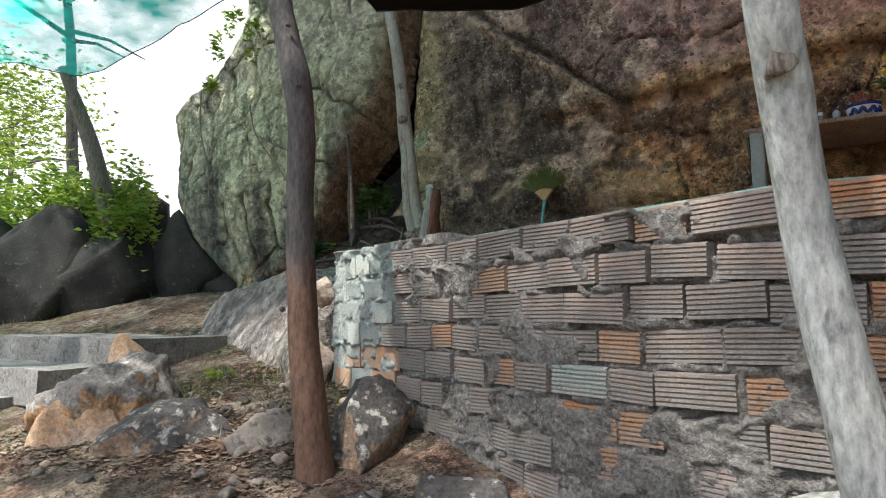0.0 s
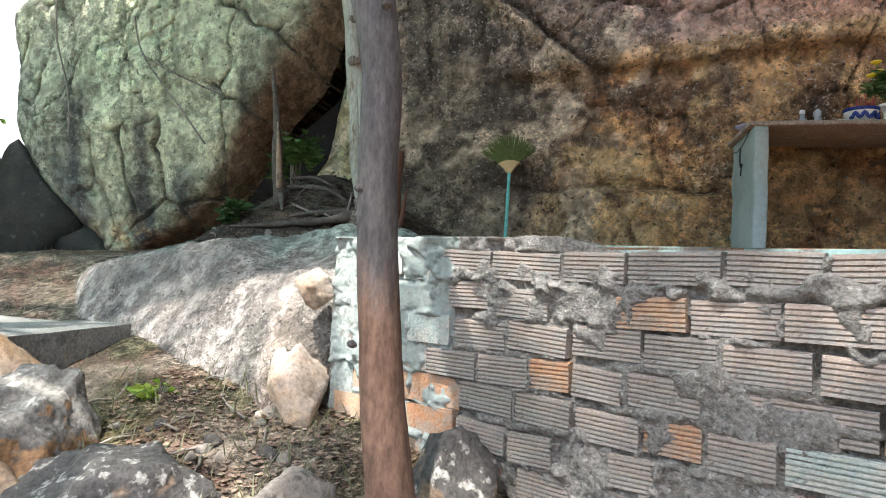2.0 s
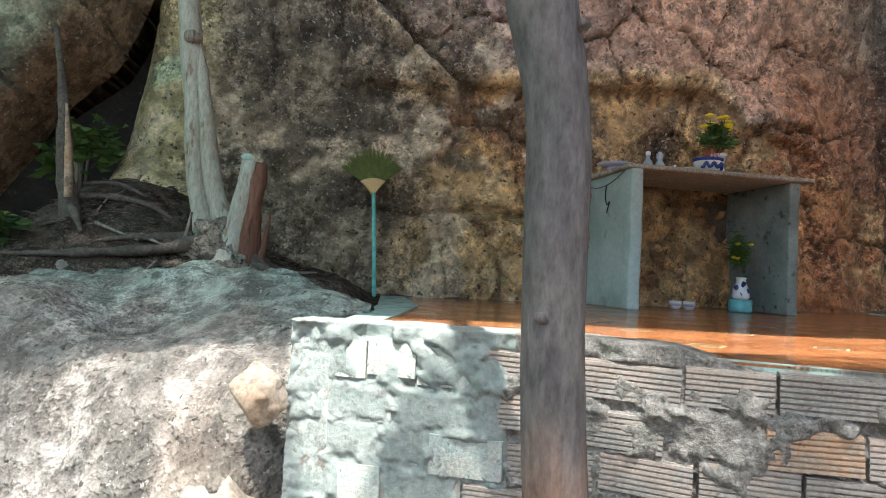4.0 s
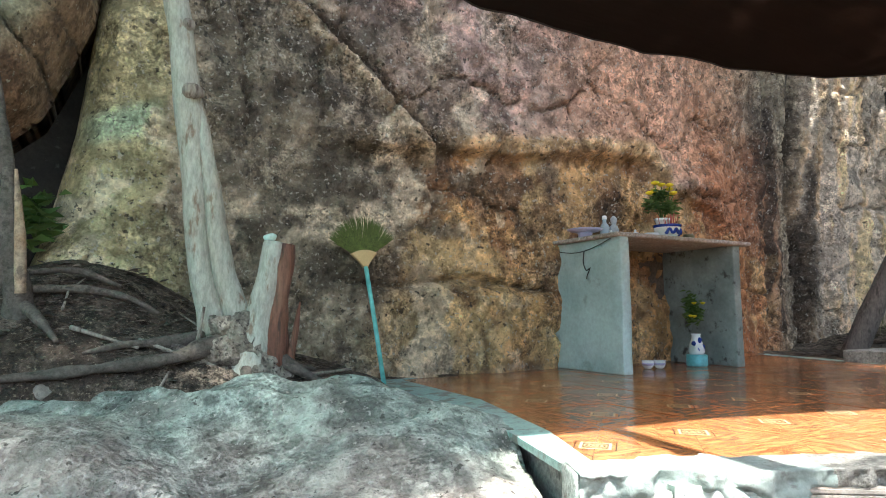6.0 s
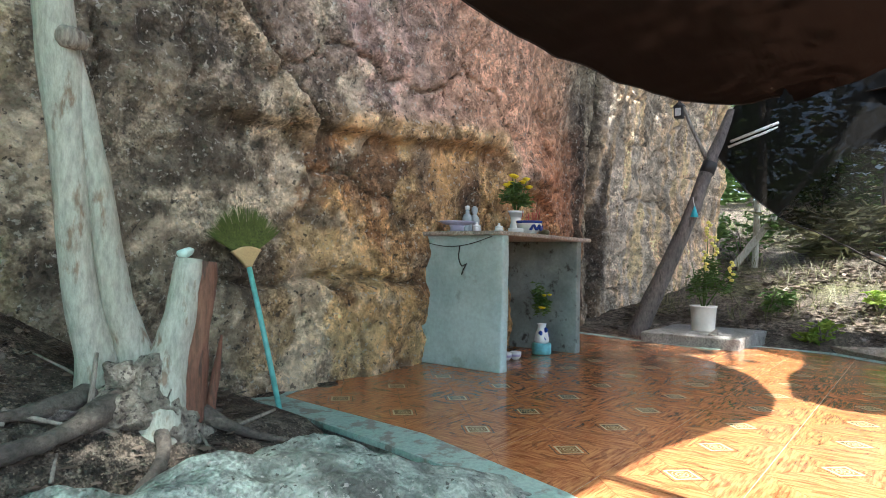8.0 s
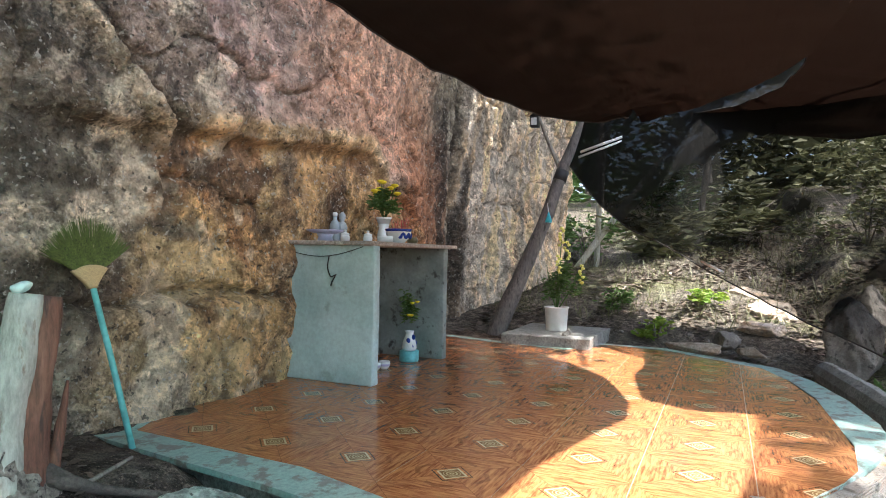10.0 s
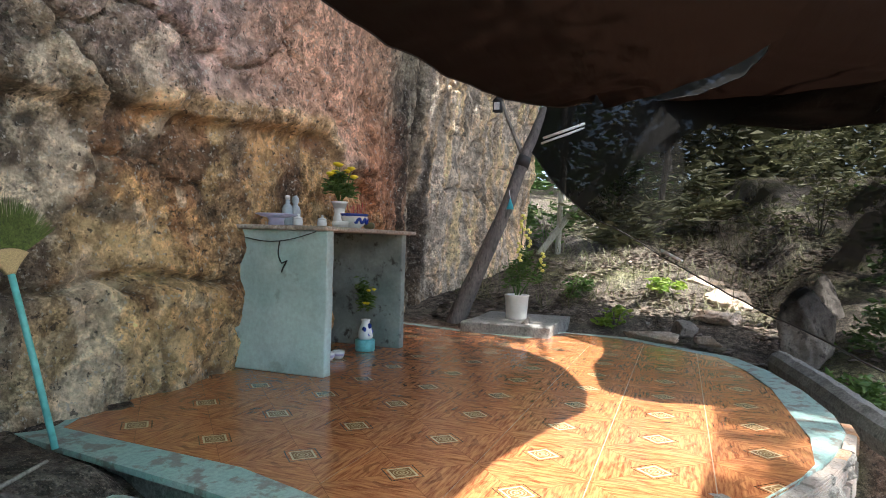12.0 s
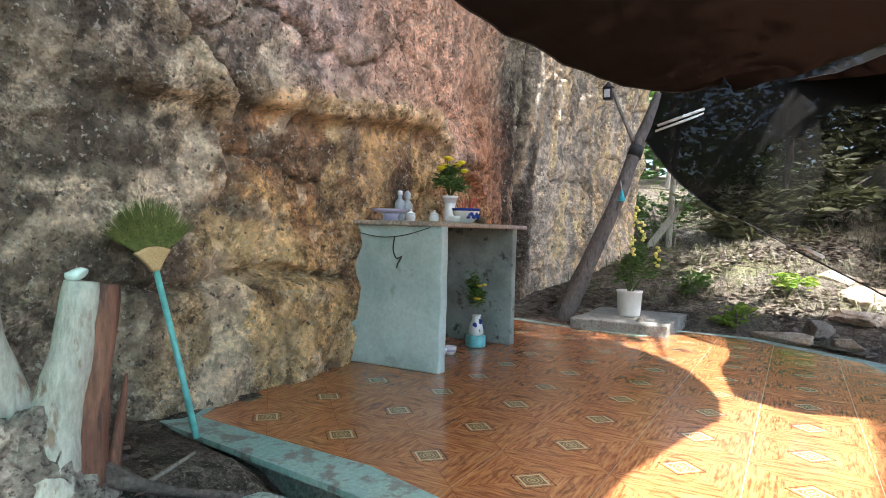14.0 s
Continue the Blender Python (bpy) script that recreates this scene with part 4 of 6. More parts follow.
hem = [(-2.62, 3.35, 2.02), (-2.06, 3.58, 2.0), (-1.46, 3.74, 2.0), (-0.9, 3.79, 2.0), (-0.3, 3.76, 2.0), (0.3, 3.65, 2.0), (0.95, 3.45, 2.0), (1.32, 3.2, 2.0), (1.50, 2.88, 2.0)]
seam = [(-2.75, 1.75, 2.42), (-2.1, 1.75, 2.40), (-1.5, 1.74, 2.34), (-0.9, 1.70, 2.20), (-0.42, 1.67, 2.04), (0.0, 1.75, 2.0), (0.7, 2.0, 2.0), (1.2, 2.38, 2.0), (1.48, 2.78, 2.0)]
hanging("shade_cloth", "sagging black shade cloth strung over the terrace", hem, seam, -0.07, BLACK_CLOTH, 90, 40, 0.05, 1)
hanging("shade_cloth", "black shade cloth stretched beyond the sagging one", [(-0.12, 1.25, 2.30), (0.05, 1.52, 2.30), (0.8, 1.68, 2.30), (1.5, 1.66, 2.32), (2.2, 1.74, 2.34), (2.9, 2.1, 2.40), (3.5, 2.7, 2.44)], [(0.1, 0.3, 2.3), (0.6, -0.6, 2.3), (1.6, -0.9, 2.25), (2.4, -0.9, 2.2), (3.0, -0.7, 2.2), (3.6, 0.1, 2.2), (3.9, 1.0, 2.2)], 0.05, BLACK_CLOTH, 70, 34, 0.05, 2)
# unseen net added overhead; its holes break up sun on wall and ground
hanging("shade_net", "thin unseen black net added to dapple the wall", [(-3.9, 0.30, 2.55), (-2.95, 0.35, 2.48), (-2.35, 1.0, 2.42), (-1.6, 0.98, 2.36), (-0.8, 0.9, 2.3), (0.2, 0.88, 2.3)], [(-3.9, -0.6, 2.7), (-2.95, -0.7, 2.6), (-2.35, -0.7, 2.6), (-1.4, -0.7, 2.5), (-0.4, -0.8, 2.45), (0.4, -0.9, 2.45)], 0.08, HOLED_NET, 40, 24, 0.03, 5)
hanging("shade_net", "thin black net hanging slantwise from the leaning pole", [(3.62, 3.92, 2.06), (3.2, 3.45, 1.50), (2.75, 3.0, 1.16), (2.3, 2.62, 1.0), (1.75, 2.22, 0.78), (1.2, 1.86, 0.60), (0.75, 1.54, 0.45), (0.28, 1.18, 0.29)], [(3.75, 3.75, 2.50), (3.9, 3.4, 3.0), (4.0, 2.9, 3.4), (4.0, 2.4, 3.5), (3.9, 1.8, 3.4), (3.4, 1.2, 2.95), (2.5, 0.7, 2.5), (1.2, 0.4, 2.3)], 0.0, SLANT_NET, 70, 30, 0.02, 3)
# unseen strip added overhead to keep direct sun off the shelf
hanging("shade_cloth", "unseen black net strip added to shade the shelf", [(-5.2, 2.75, 2.66), (-4.2, 2.8, 2.64), (-3.2, 2.75, 2.6), (-2.5, 2.6, 2.5)], [(-5.0, 1.62, 2.78), (-4.1, 1.58, 2.72), (-3.2, 1.52, 2.66), (-2.5, 1.50, 2.56)], 0.02, BLACK_NET, 30, 16, 0.05, 6)
hanging("green_net", "bright green shade net hung over the path", [(-2.65, 3.35, 2.72), (-4.83, 3.80, 2.91), (-5.65, 3.78, 2.75), (-6.94, 3.78, 2.52), (-7.8, 3.14, 2.6), (-9.5, 3.0, 2.7)], [(-2.7, 0.2, 3.0), (-4.2, 0.1, 3.05), (-5.5, 0.0, 3.1), (-6.5, -0.2, 3.1), (-7.5, -0.2, 3.1), (-9.0, -0.3, 3.1)], 0.1, GREEN_NET, 60, 34, 0.07, 4)

# ---- trees and posts ----
def tree_post(name, label, pieces, category="tree"):
    ob = thing(name, label, category)
    for pname, pts, rad, material, seg, rough in pieces:
        part(pname, tube(pts, rad, seg, rough, len(pts) * 1.7 + rad[0] * 40, None, 0.03), material, ob)
    return ob


dark_tree = tree_post("slender_tree", "slender dark tree trunk with reddish lower bark", [
    ("trunk", [(-1.575, 1.55, -1.05), (-1.60, 1.545, -0.85), (-1.645, 1.535, -0.5), (-1.676, 1.53, -0.13), (-1.69, 1.53, 0.15), (-1.695, 1.53, 0.45), (-1.73, 1.535, 0.66), (-1.80, 1.54, 0.88), (-1.86, 1.55, 1.08), (-1.93, 1.57, 1.5), (-1.97, 1.6, 2.1), (-2.05, 1.6, 3.0)], [0.088, 0.072, 0.062, 0.058, 0.056, 0.056, 0.063, 0.054, 0.052, 0.048, 0.042, 0.03], BARK_TWO, 20, 0.06)])
for k, (z, side) in enumerate(((0.12, -1), (0.62, 1), (-0.3, -1), (0.9, -1))):
    part("knot", rock_blob((0.016, 0.012, 0.012), 60 + k, 4, 2, 0.1), BARK_DARK, dark_tree).location = (-1.69 - 0.02 * (z > 0.5) + 0.035 * side, 1.53 - 0.045, z)

pale_tree = tree_post("pale_tree", "pale smooth dead tree trunk against the cliff", [
    ("trunk", [(-2.73, 4.17, 0.0), (-2.735, 4.165, 0.25), (-2.755, 4.16, 0.42), (-2.80, 4.16, 0.6), (-2.83, 4.165, 0.8), (-2.85, 4.18, 1.05), (-2.88, 4.19, 1.35), (-2.94, 4.2, 1.8), (-3.02, 4.23, 2.2), (-3.3, 4.3, 3.4)], [0.13, 0.09, 0.066, 0.055, 0.052, 0.056, 0.062, 0.056, 0.054, 0.05], BARK_PALE, 24, 0.10),
    ("second_stem", [(-2.61, 4.13, 0.05), (-2.62, 4.125, 0.25), (-2.655, 4.12, 0.42), (-2.71, 4.125, 0.6), (-2.745, 4.135, 0.8), (-2.775, 4.15, 1.0), (-2.82, 4.17, 1.25), (-2.87, 4.19, 1.5)], [0.11, 0.08, 0.060, 0.050, 0.047, 0.042, 0.036, 0.02], BARK_PALE, 20, 0.12)])
part("knot", rock_blob((0.05, 0.035, 0.045), 71, 5, 3, 0.1), BARK_GREY, pale_tree).location = (-2.87, 4.135, 1.43)
BURL = surface("scaly_burl_bark", (0.12, 0.10, 0.08), (0.30, 0.28, 0.23), (0.05, 0.04, 0.035), 14, 60, (0.8, 0.95), 0.9, 0.012, spot=0.54, grain=0.5)
for k, (x, y, z, size) in enumerate(((-2.72, 4.08, 0.22, (0.16, 0.12, 0.15)), (-2.60, 4.03, 0.20, (0.13, 0.10, 0.19)), (-2.82, 4.10, 0.20, (0.12, 0.11, 0.11)), (-2.66, 4.03, 0.34, (0.075, 0.055, 0.10)), (-2.52, 4.0, 0.14, (0.11, 0.09, 0.13)), (-2.74, 4.05, 0.36, (0.06, 0.05, 0.07)))):
    part("root_burl", rock_blob(size, 340 + k, 12, 4, 0.2), BURL, pale_tree, "scaly knobbly root burl").location = (x, y, z)
part("knot", rock_blob((0.03, 0.025, 0.03), 72, 5, 3, 0.1), BARK_GREY, pale_tree).location = (-2.90, 4.14, 1.75)
stump = tree_post("broken_stump", "broken pale stump with torn red side", [
    ("stem", [(-2.62, 4.06, 0.05), (-2.585, 4.055, 0.27), (-2.555, 4.05, 0.42), (-2.525, 4.04, 0.58), (-2.505, 4.035, 0.745)], [0.12, 0.088, 0.066, 0.054, 0.042], BARK_PALE, 20, 0.2),
    ("torn_side", [(-2.53, 4.03, 0.05), (-2.505, 4.03, 0.3), (-2.475, 4.025, 0.52), (-2.45, 4.02, 0.735)], [0.095, 0.062, 0.046, 0.034], WOOD_RED, 16, 0.4),
    ("splinter", [(-2.43, 4.02, 0.18), (-2.40, 4.02, 0.36), (-2.385, 4.02, 0.47)], [0.022, 0.015, 0.004], WOOD_RED, 8, 0.4)], "stump")
WHITE = plain("white_glaze", (0.78, 0.80, 0.80), 0.25, 0, 0.08, 30, 0.03, 0.3)
part("cap_stone", rock_blob((0.035, 0.028, 0.02), 75, 6, 3, 0.05), plain("pale_cyan_stone", (0.55, 0.75, 0.70), 0.6), stump, "small pale cyan stone on top").location = (-2.525, 4.03, 0.765)
snag = tree_post("dead_sapling", "splintered grey dead sapling by the gap", [
    ("stem", [(-3.46, 4.27, 0.25), (-3.50, 4.29, 0.48), (-3.54, 4.30, 0.75), (-3.58, 4.31, 1.1), (-3.64, 4.33, 1.46)], [0.075, 0.048, 0.036, 0.024, 0.012], ROOT_BARK, 14, 0.45),
    ("splinter", [(-3.49, 4.25, 0.50), (-3.505, 4.25, 0.75), (-3.535, 4.26, 1.02)], [0.02, 0.02, 0.006], STONE_OCHRE, 8, 0.25),
    ("root", [(-3.47, 4.30, 0.36), (-3.40, 4.18, 0.26), (-3.36, 4.08, 0.16)], [0.035, 0.022, 0.01], BARK_GREY, 10, 0.3)])
near_post = tree_post("leaning_post", "whitish rough post leaning near the wall", [
    ("post", [(0.26, 0.76, -1.5), (0.19, 0.77, -0.85), (0.15, 0.78, -0.61), (0.115, 0.79, -0.40), (0.082, 0.79, -0.18), (0.06, 0.745, 0.06), (0.045, 0.70, 0.2), (-0.02, 0.62, 0.8), (-0.1, 0.5, 1.6), (-0.15, 0.4, 2.3)], [0.052, 0.048, 0.045, 0.043, 0.042, 0.042, 0.040, 0.039, 0.036, 0.032], surface("lichen_white_bark", (0.52, 0.55, 0.52), (0.40, 0.42, 0.39), (0.22, 0.21, 0.19), 6, 60, (0.75, 0.95), 0.6, 0.006, (1, 1, 0.4), spot=0.6), 20, 0.07)], "post")
part("knot", rock_blob((0.032, 0.026, 0.03), 77, 5, 3, 0.1), BARK_GREY, near_post).location = (0.055, 0.705, 0.07)
pole = tree_post("leaning_pole", "dark leaning tree pole holding up the shade cloth", [
    ("pole", [(3.05, 4.55, -0.05), (3.12, 4.42, 0.3), (3.24, 4.24, 0.8), (3.37, 4.05, 1.34), (3.52, 3.92, 1.85), (3.66, 3.82, 2.2), (3.80, 3.74, 2.5)], [0.11, 0.10, 0.085, 0.075, 0.07, 0.066, 0.06], BARK_DARK, 16, 0.08),
    ("branch", [(3.52, 3.94, 1.95), (3.56, 4.04, 2.15), (3.60, 4.14, 2.36), (3.60, 4.24, 2.62)], [0.03, 0.022, 0.02, 0.018], BARK_GREY, 10, 0.1)], "pole")
BLACK = plain("black_tape", (0.012, 0.012, 0.014), 0.6)
part("binding", tube([(3.50, 3.935, 1.78), (3.535, 3.905, 1.90)], [0.079, 0.078], 16), BLACK, pole, "black rubber binding")
part("cut_end", tube([(3.70, 3.80, 2.28), (3.82, 3.73, 2.53)], [0.055, 0.052], 14), plain("pale_cut_wood", (0.55, 0.48, 0.42), 0.8), pole, "pale stripped end")
lantern = thing("hanging_lantern", "small black metal lantern hung from a branch", "lantern", (3.6, 4.27, 2.52))
part("frame", box(0.10, 0.10, 0.13, (0, 0, 0), 0.01), BLACK, lantern)
part("roof", lathe([(0.075, 0.065), (0.02, 0.12), (0.012, 0.14)], 8), BLACK, lantern)
part("pane", box(0.102, 0.07, 0.09, (0, 0, 0), 0.003), plain("milky_pane", (0.55, 0.57, 0.58), 0.3), lantern)
for k in range(2):
    slat = thing("white_batten", "white plastic batten holding the cloth edge", "batten", group="battens at the pole")
    part("batten", tube([(3.55, 3.72 - 0.02 * k, 2.06 + 0.06 * k), (3.45, 3.22, 2.20 + 0.05 * k)], [0.016, 0.016], 8), WHITE, slat)
slat = thing("white_batten", "white plastic batten tied into the net hem", "batten")
part("batten", tube([(1.86, 2.33, 0.88), (1.64, 2.17, 0.80)], [0.012, 0.012], 8), WHITE, slat)
tag = thing("blue_tag", "small turquoise plastic tag tied to the pole", "tag", (3.30, 4.00, 1.345))
bm = bmesh.new()
bmesh.ops.create_cone(bm, segments=10, radius1=0.045, radius2=0.006, depth=0.12, cap_ends=True)
TURQ = plain("turquoise_plastic", (0.05, 0.42, 0.52), 0.4)
part("body", bm, TURQ, tag)
part("string", tube([(0, 0, 0.05), (0.01, 0.02, 0.16)], [0.004, 0.004], 6), WHITE, tag)

# roots and sticks on the dirt
def lie(x, y, h):
    return (x, y, float(ground_z(np.array(x), np.array(y))) + h)


ROOTS = [([(-2.72, 4.06, 0.06), (-2.83, 3.99, 0.05), (-2.95, 3.95, 0.05), (-3.15, 3.93, 0.04), (-3.42, 3.92, 0.03), (-3.7, 3.95, 0.0)], [0.085, 0.065, 0.05, 0.042, 0.032, 0.015]),
         ([(-2.80, 4.10, 0.04), (-2.95, 4.04, 0.03), (-3.10, 4.03, 0.02), (-3.25, 4.0, 0.0)], [0.06, 0.04, 0.025, 0.012]),
         ([(-2.62, 4.0, 0.02), (-2.66, 3.90, 0.02), (-2.80, 3.84, 0.01), (-3.0, 3.80, 0.0)], [0.06, 0.04, 0.028, 0.012]),
         ([(-2.50, 4.03, 0.05), (-2.40, 3.98, 0.03), (-2.30, 3.95, 0.02), (-2.15, 3.90, 0.01), (-2.0, 3.86, 0.0)], [0.075, 0.045, 0.03, 0.02, 0.01]),
         ([(-2.50, 4.06, 0.06), (-2.38, 4.12, 0.03), (-2.25, 4.22, 0.01)], [0.05, 0.03, 0.012]),
         ([(-3.50, 4.36, 0.05), (-3.28, 4.37, 0.02), (-3.10, 4.34, 0.03), (-2.96, 4.33, 0.0)], [0.025, 0.035, 0.025, 0.015]),
         ([(-3.48, 4.42, 0.08), (-3.30, 4.45, 0.06), (-3.12, 4.40, 0.03)], [0.016, 0.024, 0.014]),
         ([(-3.47, 4.26, 0.04), (-3.40, 4.14, 0.03), (-3.34, 4.04, 0.01)], [0.045, 0.032, 0.012])]
for pts, rad in ROOTS:
    ob = new("root", bm_mesh("root", tube([lie(*p) for p in pts], [0.6 * v for v in rad], 12, 0.4, rad[0] * 50, None, 0.02), ROOT_BARK))
    tagged(ob, "gnarled grey root lying on the dirt", "root", "roots by the trees")
for pts in ([(-3.05, 4.05, 0.03), (-2.90, 3.97, 0.05)], [(-2.48, 3.86, 0.02), (-2.06, 3.70, 0.015)], [(-3.30, 4.12, 0.02), (-3.05, 4.02, 0.02)], [(-2.83, 4.02, 0.02), (-2.80, 4.05, 0.2)], [(-2.35, 3.98, 0.02), (-2.12, 4.05, 0.03)]):
    ob = new("stick", bm_mesh("stick", tube([lie(*p) for p in pts], [0.010, 0.006], 7, 0.2, 2, None, 0.04), BARK_GREY))
    tagged(ob, "pale dry stick lying among the roots", "stick", "sticks by the roots")
rnd = random.Random(9)
for k in range(26):
    if k < 12:
        x, y = rnd.uniform(-3.9, -1.9), rnd.uniform(3.6, 4.4)
    else:
        x, y = rnd.uniform(-3.2, -1.9), rnd.uniform(1.9, 2.5)
    a, ln = rnd.uniform(0, 6.28), rnd.uniform(0.08, 0.25)
    z0, z1 = float(ground_z(np.array(x), np.array(y))) + 0.012, float(ground_z(np.array(x + ln * math.cos(a)), np.array(y + ln * math.sin(a)))) + 0.012
    ob = new("twig", bm_mesh("twig", tube([(x, y, z0), (x + ln * 0.5 * math.cos(a + 0.2), y + ln * 0.5 * math.sin(a + 0.2), (z0 + z1) / 2 + 0.012), (x + ln * math.cos(a), y + ln * math.sin(a), z1)], [0.006, 0.005, 0.003], 6), BARK_GREY))
    tagged(ob, "thin dry grey twig on the ground", "twig", "twigs on the ground")
# dead vines on the boulder
for pts in ([(-5.84, 4.38, 2.3), (-5.8, 4.36, 1.85), (-5.62, 4.34, 1.35), (-5.58, 4.34, 0.95)], [(-4.93, 4.28, 1.95), (-4.8, 4.26, 1.6), (-4.45, 4.24, 1.2), (-4.17, 4.26, 0.85)], [(-4.8, 4.27, 1.6), (-4.45, 4.26, 1.42), (-4.05, 4.28, 1.25)]):
    ob = new("dry_vine", bm_mesh("dry_vine", tube(pts, [0.008] * len(pts), 6, 0.2, 3, None, 0.05), BARK_GREY))
    tagged(ob, "thin dry grey vine hanging on the boulder", "vine", "vines on the boulder")

# ---- stones ----
def split_stone(name, top, face):
    """Weathered grey where rain reaches it, raw on the broken sides."""
    m, t, b = nodes_of(name)
    up = t.nodes.new("ShaderNodeNewGeometry")
    xyz = t.nodes.new("ShaderNodeSeparateXYZ")
    t.links.new(up.outputs["Normal"], xyz.inputs[0])
    big, small, spots = tex(t, "ShaderNodeTexNoise", 7, 5, 0.6), tex(t, "ShaderNodeTexNoise", 45, 5, 0.65), tex(t, "ShaderNodeTexNoise", 16, 5, 0.6)
    lean = t.nodes.new("ShaderNodeMath")
    t.links.new(xyz.outputs[2], lean.inputs[0])
    t.links.new(ramp(t, big.outputs[0], 0.3, 0.7, -0.3, 0.3), lean.inputs[1])
    col = blend(t, ramp(t, lean.outputs[0], 0.15, 0.3), face, top)
    col = blend(t, ramp(t, spots.outputs[0], 0.56, 0.62), col, (0.34, 0.33, 0.30))
    col = blend(t, 0.8, col, blend(t, ramp(t, small.outputs[0], 0.38, 0.62), (0.5, 0.5, 0.5), (1.4, 1.4, 1.4)), "MULTIPLY")
    t.links.new(col, b.inputs["Base Color"])
    b.inputs["Roughness"].default_value = 0.9
    bumped(t, b, ((big.outputs[0], 0.6, 0.035), (small.outputs[0], 0.6, 0.012), (spots.outputs[0], 0.5, 0.02)))
    return m


SPLIT = split_stone("split_ochre_stone", (0.17, 0.16, 0.145), (0.34, 0.20, 0.10))
SPLIT_DARK = split_stone("split_dark_stone", (0.075, 0.07, 0.065), (0.24, 0.17, 0.115))


def lay_stone(label, at, size, turn, seed, material):
    stone("stone", label, at, tuple(1.18 * v for v in size), turn, seed, material, 15, 5 if size[0] > 0.3 else 4 if size[0] > 0.1 else 3, 0.09)


lay_stone("big split boulder with a raw ochre face", (-3.36, 1.84, -0.96), (0.36, 0.32, 0.50), (0, 4, 20), 21, SPLIT)
lay_stone("dark grey angular boulder with pale lichen", (-2.60, 1.72, -1.02), (0.36, 0.30, 0.45), (4, -6, -10), 22, SPLIT_DARK)
lay_stone("grey weathered stone beside the slender tree", (-2.02, 1.72, -0.92), (0.22, 0.18, 0.18), (0, 0, 30), 23, STONE)
lay_stone("grey-brown stone beside the slender tree", (-1.50, 1.76, -0.84), (0.20, 0.17, 0.22), (0, 12, 60), 24, SPLIT_DARK)
lay_stone("grey stone at the foot of the wall", (-1.30, 1.42, -1.06), (0.22, 0.17, 0.16), (0, 0, 10), 25, SPLIT_DARK)
lay_stone("rough rubble stone at the wall foot", (-1.02, 1.56, -0.99), (0.24, 0.16, 0.15), (10, 0, -25), 26, SPLIT_DARK)
lay_stone("rubble stone at the wall foot", (-0.72, 1.42, -1.03), (0.2, 0.15, 0.13), (0, 0, -25), 27, SPLIT_DARK)
lay_stone("small stone in front of the wall", (-1.55, 1.22, -1.14), (0.16, 0.13, 0.12), (0, 0, 40), 28, STONE)
lay_stone("grey stone in front of the wall", (-1.15, 1.18, -1.14), (0.15, 0.14, 0.12), (0, 0, 70), 29, STONE)
lay_stone("pale greenish concrete-like boulder at the wall foot", (0.22, 1.02, -0.92), (0.52, 0.26, 0.33), (0, 0, -8), 30, surface("pale_green_stone", (0.40, 0.42, 0.37), (0.52, 0.53, 0.48), (0.20, 0.21, 0.18), 7, 60, (0.85, 1), 0.6, 0.01))
lay_stone("sunlit pale stone against the wall end", (-2.33, 2.33, -0.62), (0.20, 0.13, 0.20), (0, 35, -28), 31, STONE_PALE)
lay_stone("small smooth ochre stone on the shelf", (-2.24, 2.36, -0.19), (0.11, 0.08, 0.08), (0, 0, -20), 32, STONE_PALE)
lay_stone("reddish stone beside the steps", (-3.50, 2.08, -0.62), (0.20, 0.13, 0.17), (0, 0, 15), 33, STONE_OCHRE)
lay_stone("small stone on the dirt by the pale tree", (-2.93, 4.06, 0.27), (0.075, 0.05, 0.045), (0, 0, 0), 34, STONE)
lay_stone("flat stone sunk in the dirt", (-3.36, 3.95, 0.13), (0.09, 0.07, 0.05), (0, 0, 20), 35, STONE)
lay_stone("flat white stone at the terrace edge", (2.95, 2.42, 0.03), (0.30, 0.14, 0.06), (0, 0, 80), 36, STONE_PALE)
lay_stone("stone beside the terrace", (3.35, 2.12, 0.05), (0.18, 0.14, 0.10), (0, 0, 10), 37, STONE)
lay_stone("stone beside the terrace", (3.10, 1.92, 0.0), (0.16, 0.12, 0.07), (0, 0, 50), 38, STONE_PALE)
lay_stone("small stone by the cement slab", (2.62, 3.62, 0.06), (0.12, 0.09, 0.09), (0, 0, 0), 39, STONE)
lay_stone("pinkish stone on the slope", (4.2, 1.75, 0.10), (0.35, 0.25, 0.14), (0, 0, 30), 40, STONE_PALE)
lay_stone("pinkish stone on the slope", (5.0, 1.55, 0.25), (0.45, 0.3, 0.16), (0, 0, 10), 41, STONE_PALE)
lay_stone("flat stone on the slope", (5.8, 1.9, 0.42), (0.4, 0.3, 0.12), (0, 0, 70), 42, STONE_PALE)
lay_stone("upright grey rock behind the terrace edge", (3.3, 1.0, 0.05), (0.55, 0.25, 0.45), (0, 0, -18), 43, STONE)
lay_stone("upright grey rock behind the terrace edge", (4.3, 0.75, 0.25), (0.6, 0.3, 0.4), (0, 0, -10), 44, STONE)
raw = rock_blob((0.30, 0.10, 0.26), 46, 8, 4, 0.05)
ob = new("broken_stone", bm_mesh("broken_stone", raw, STONE_OCHRE))
ob.matrix_world = pose(-3.10, 1.58, -0.96, -18, 10, 32)
tagged(ob, "raw ochre slab broken off the boulder", "rock")
rnd = random.Random(31)
pebbles = [bm_mesh("pebble", rock_blob((0.03, 0.025, 0.02), 300 + k, 6, 2, 0.06), m) for k, m in enumerate((STONE, STONE_PALE, STONE_DARK, STONE))]
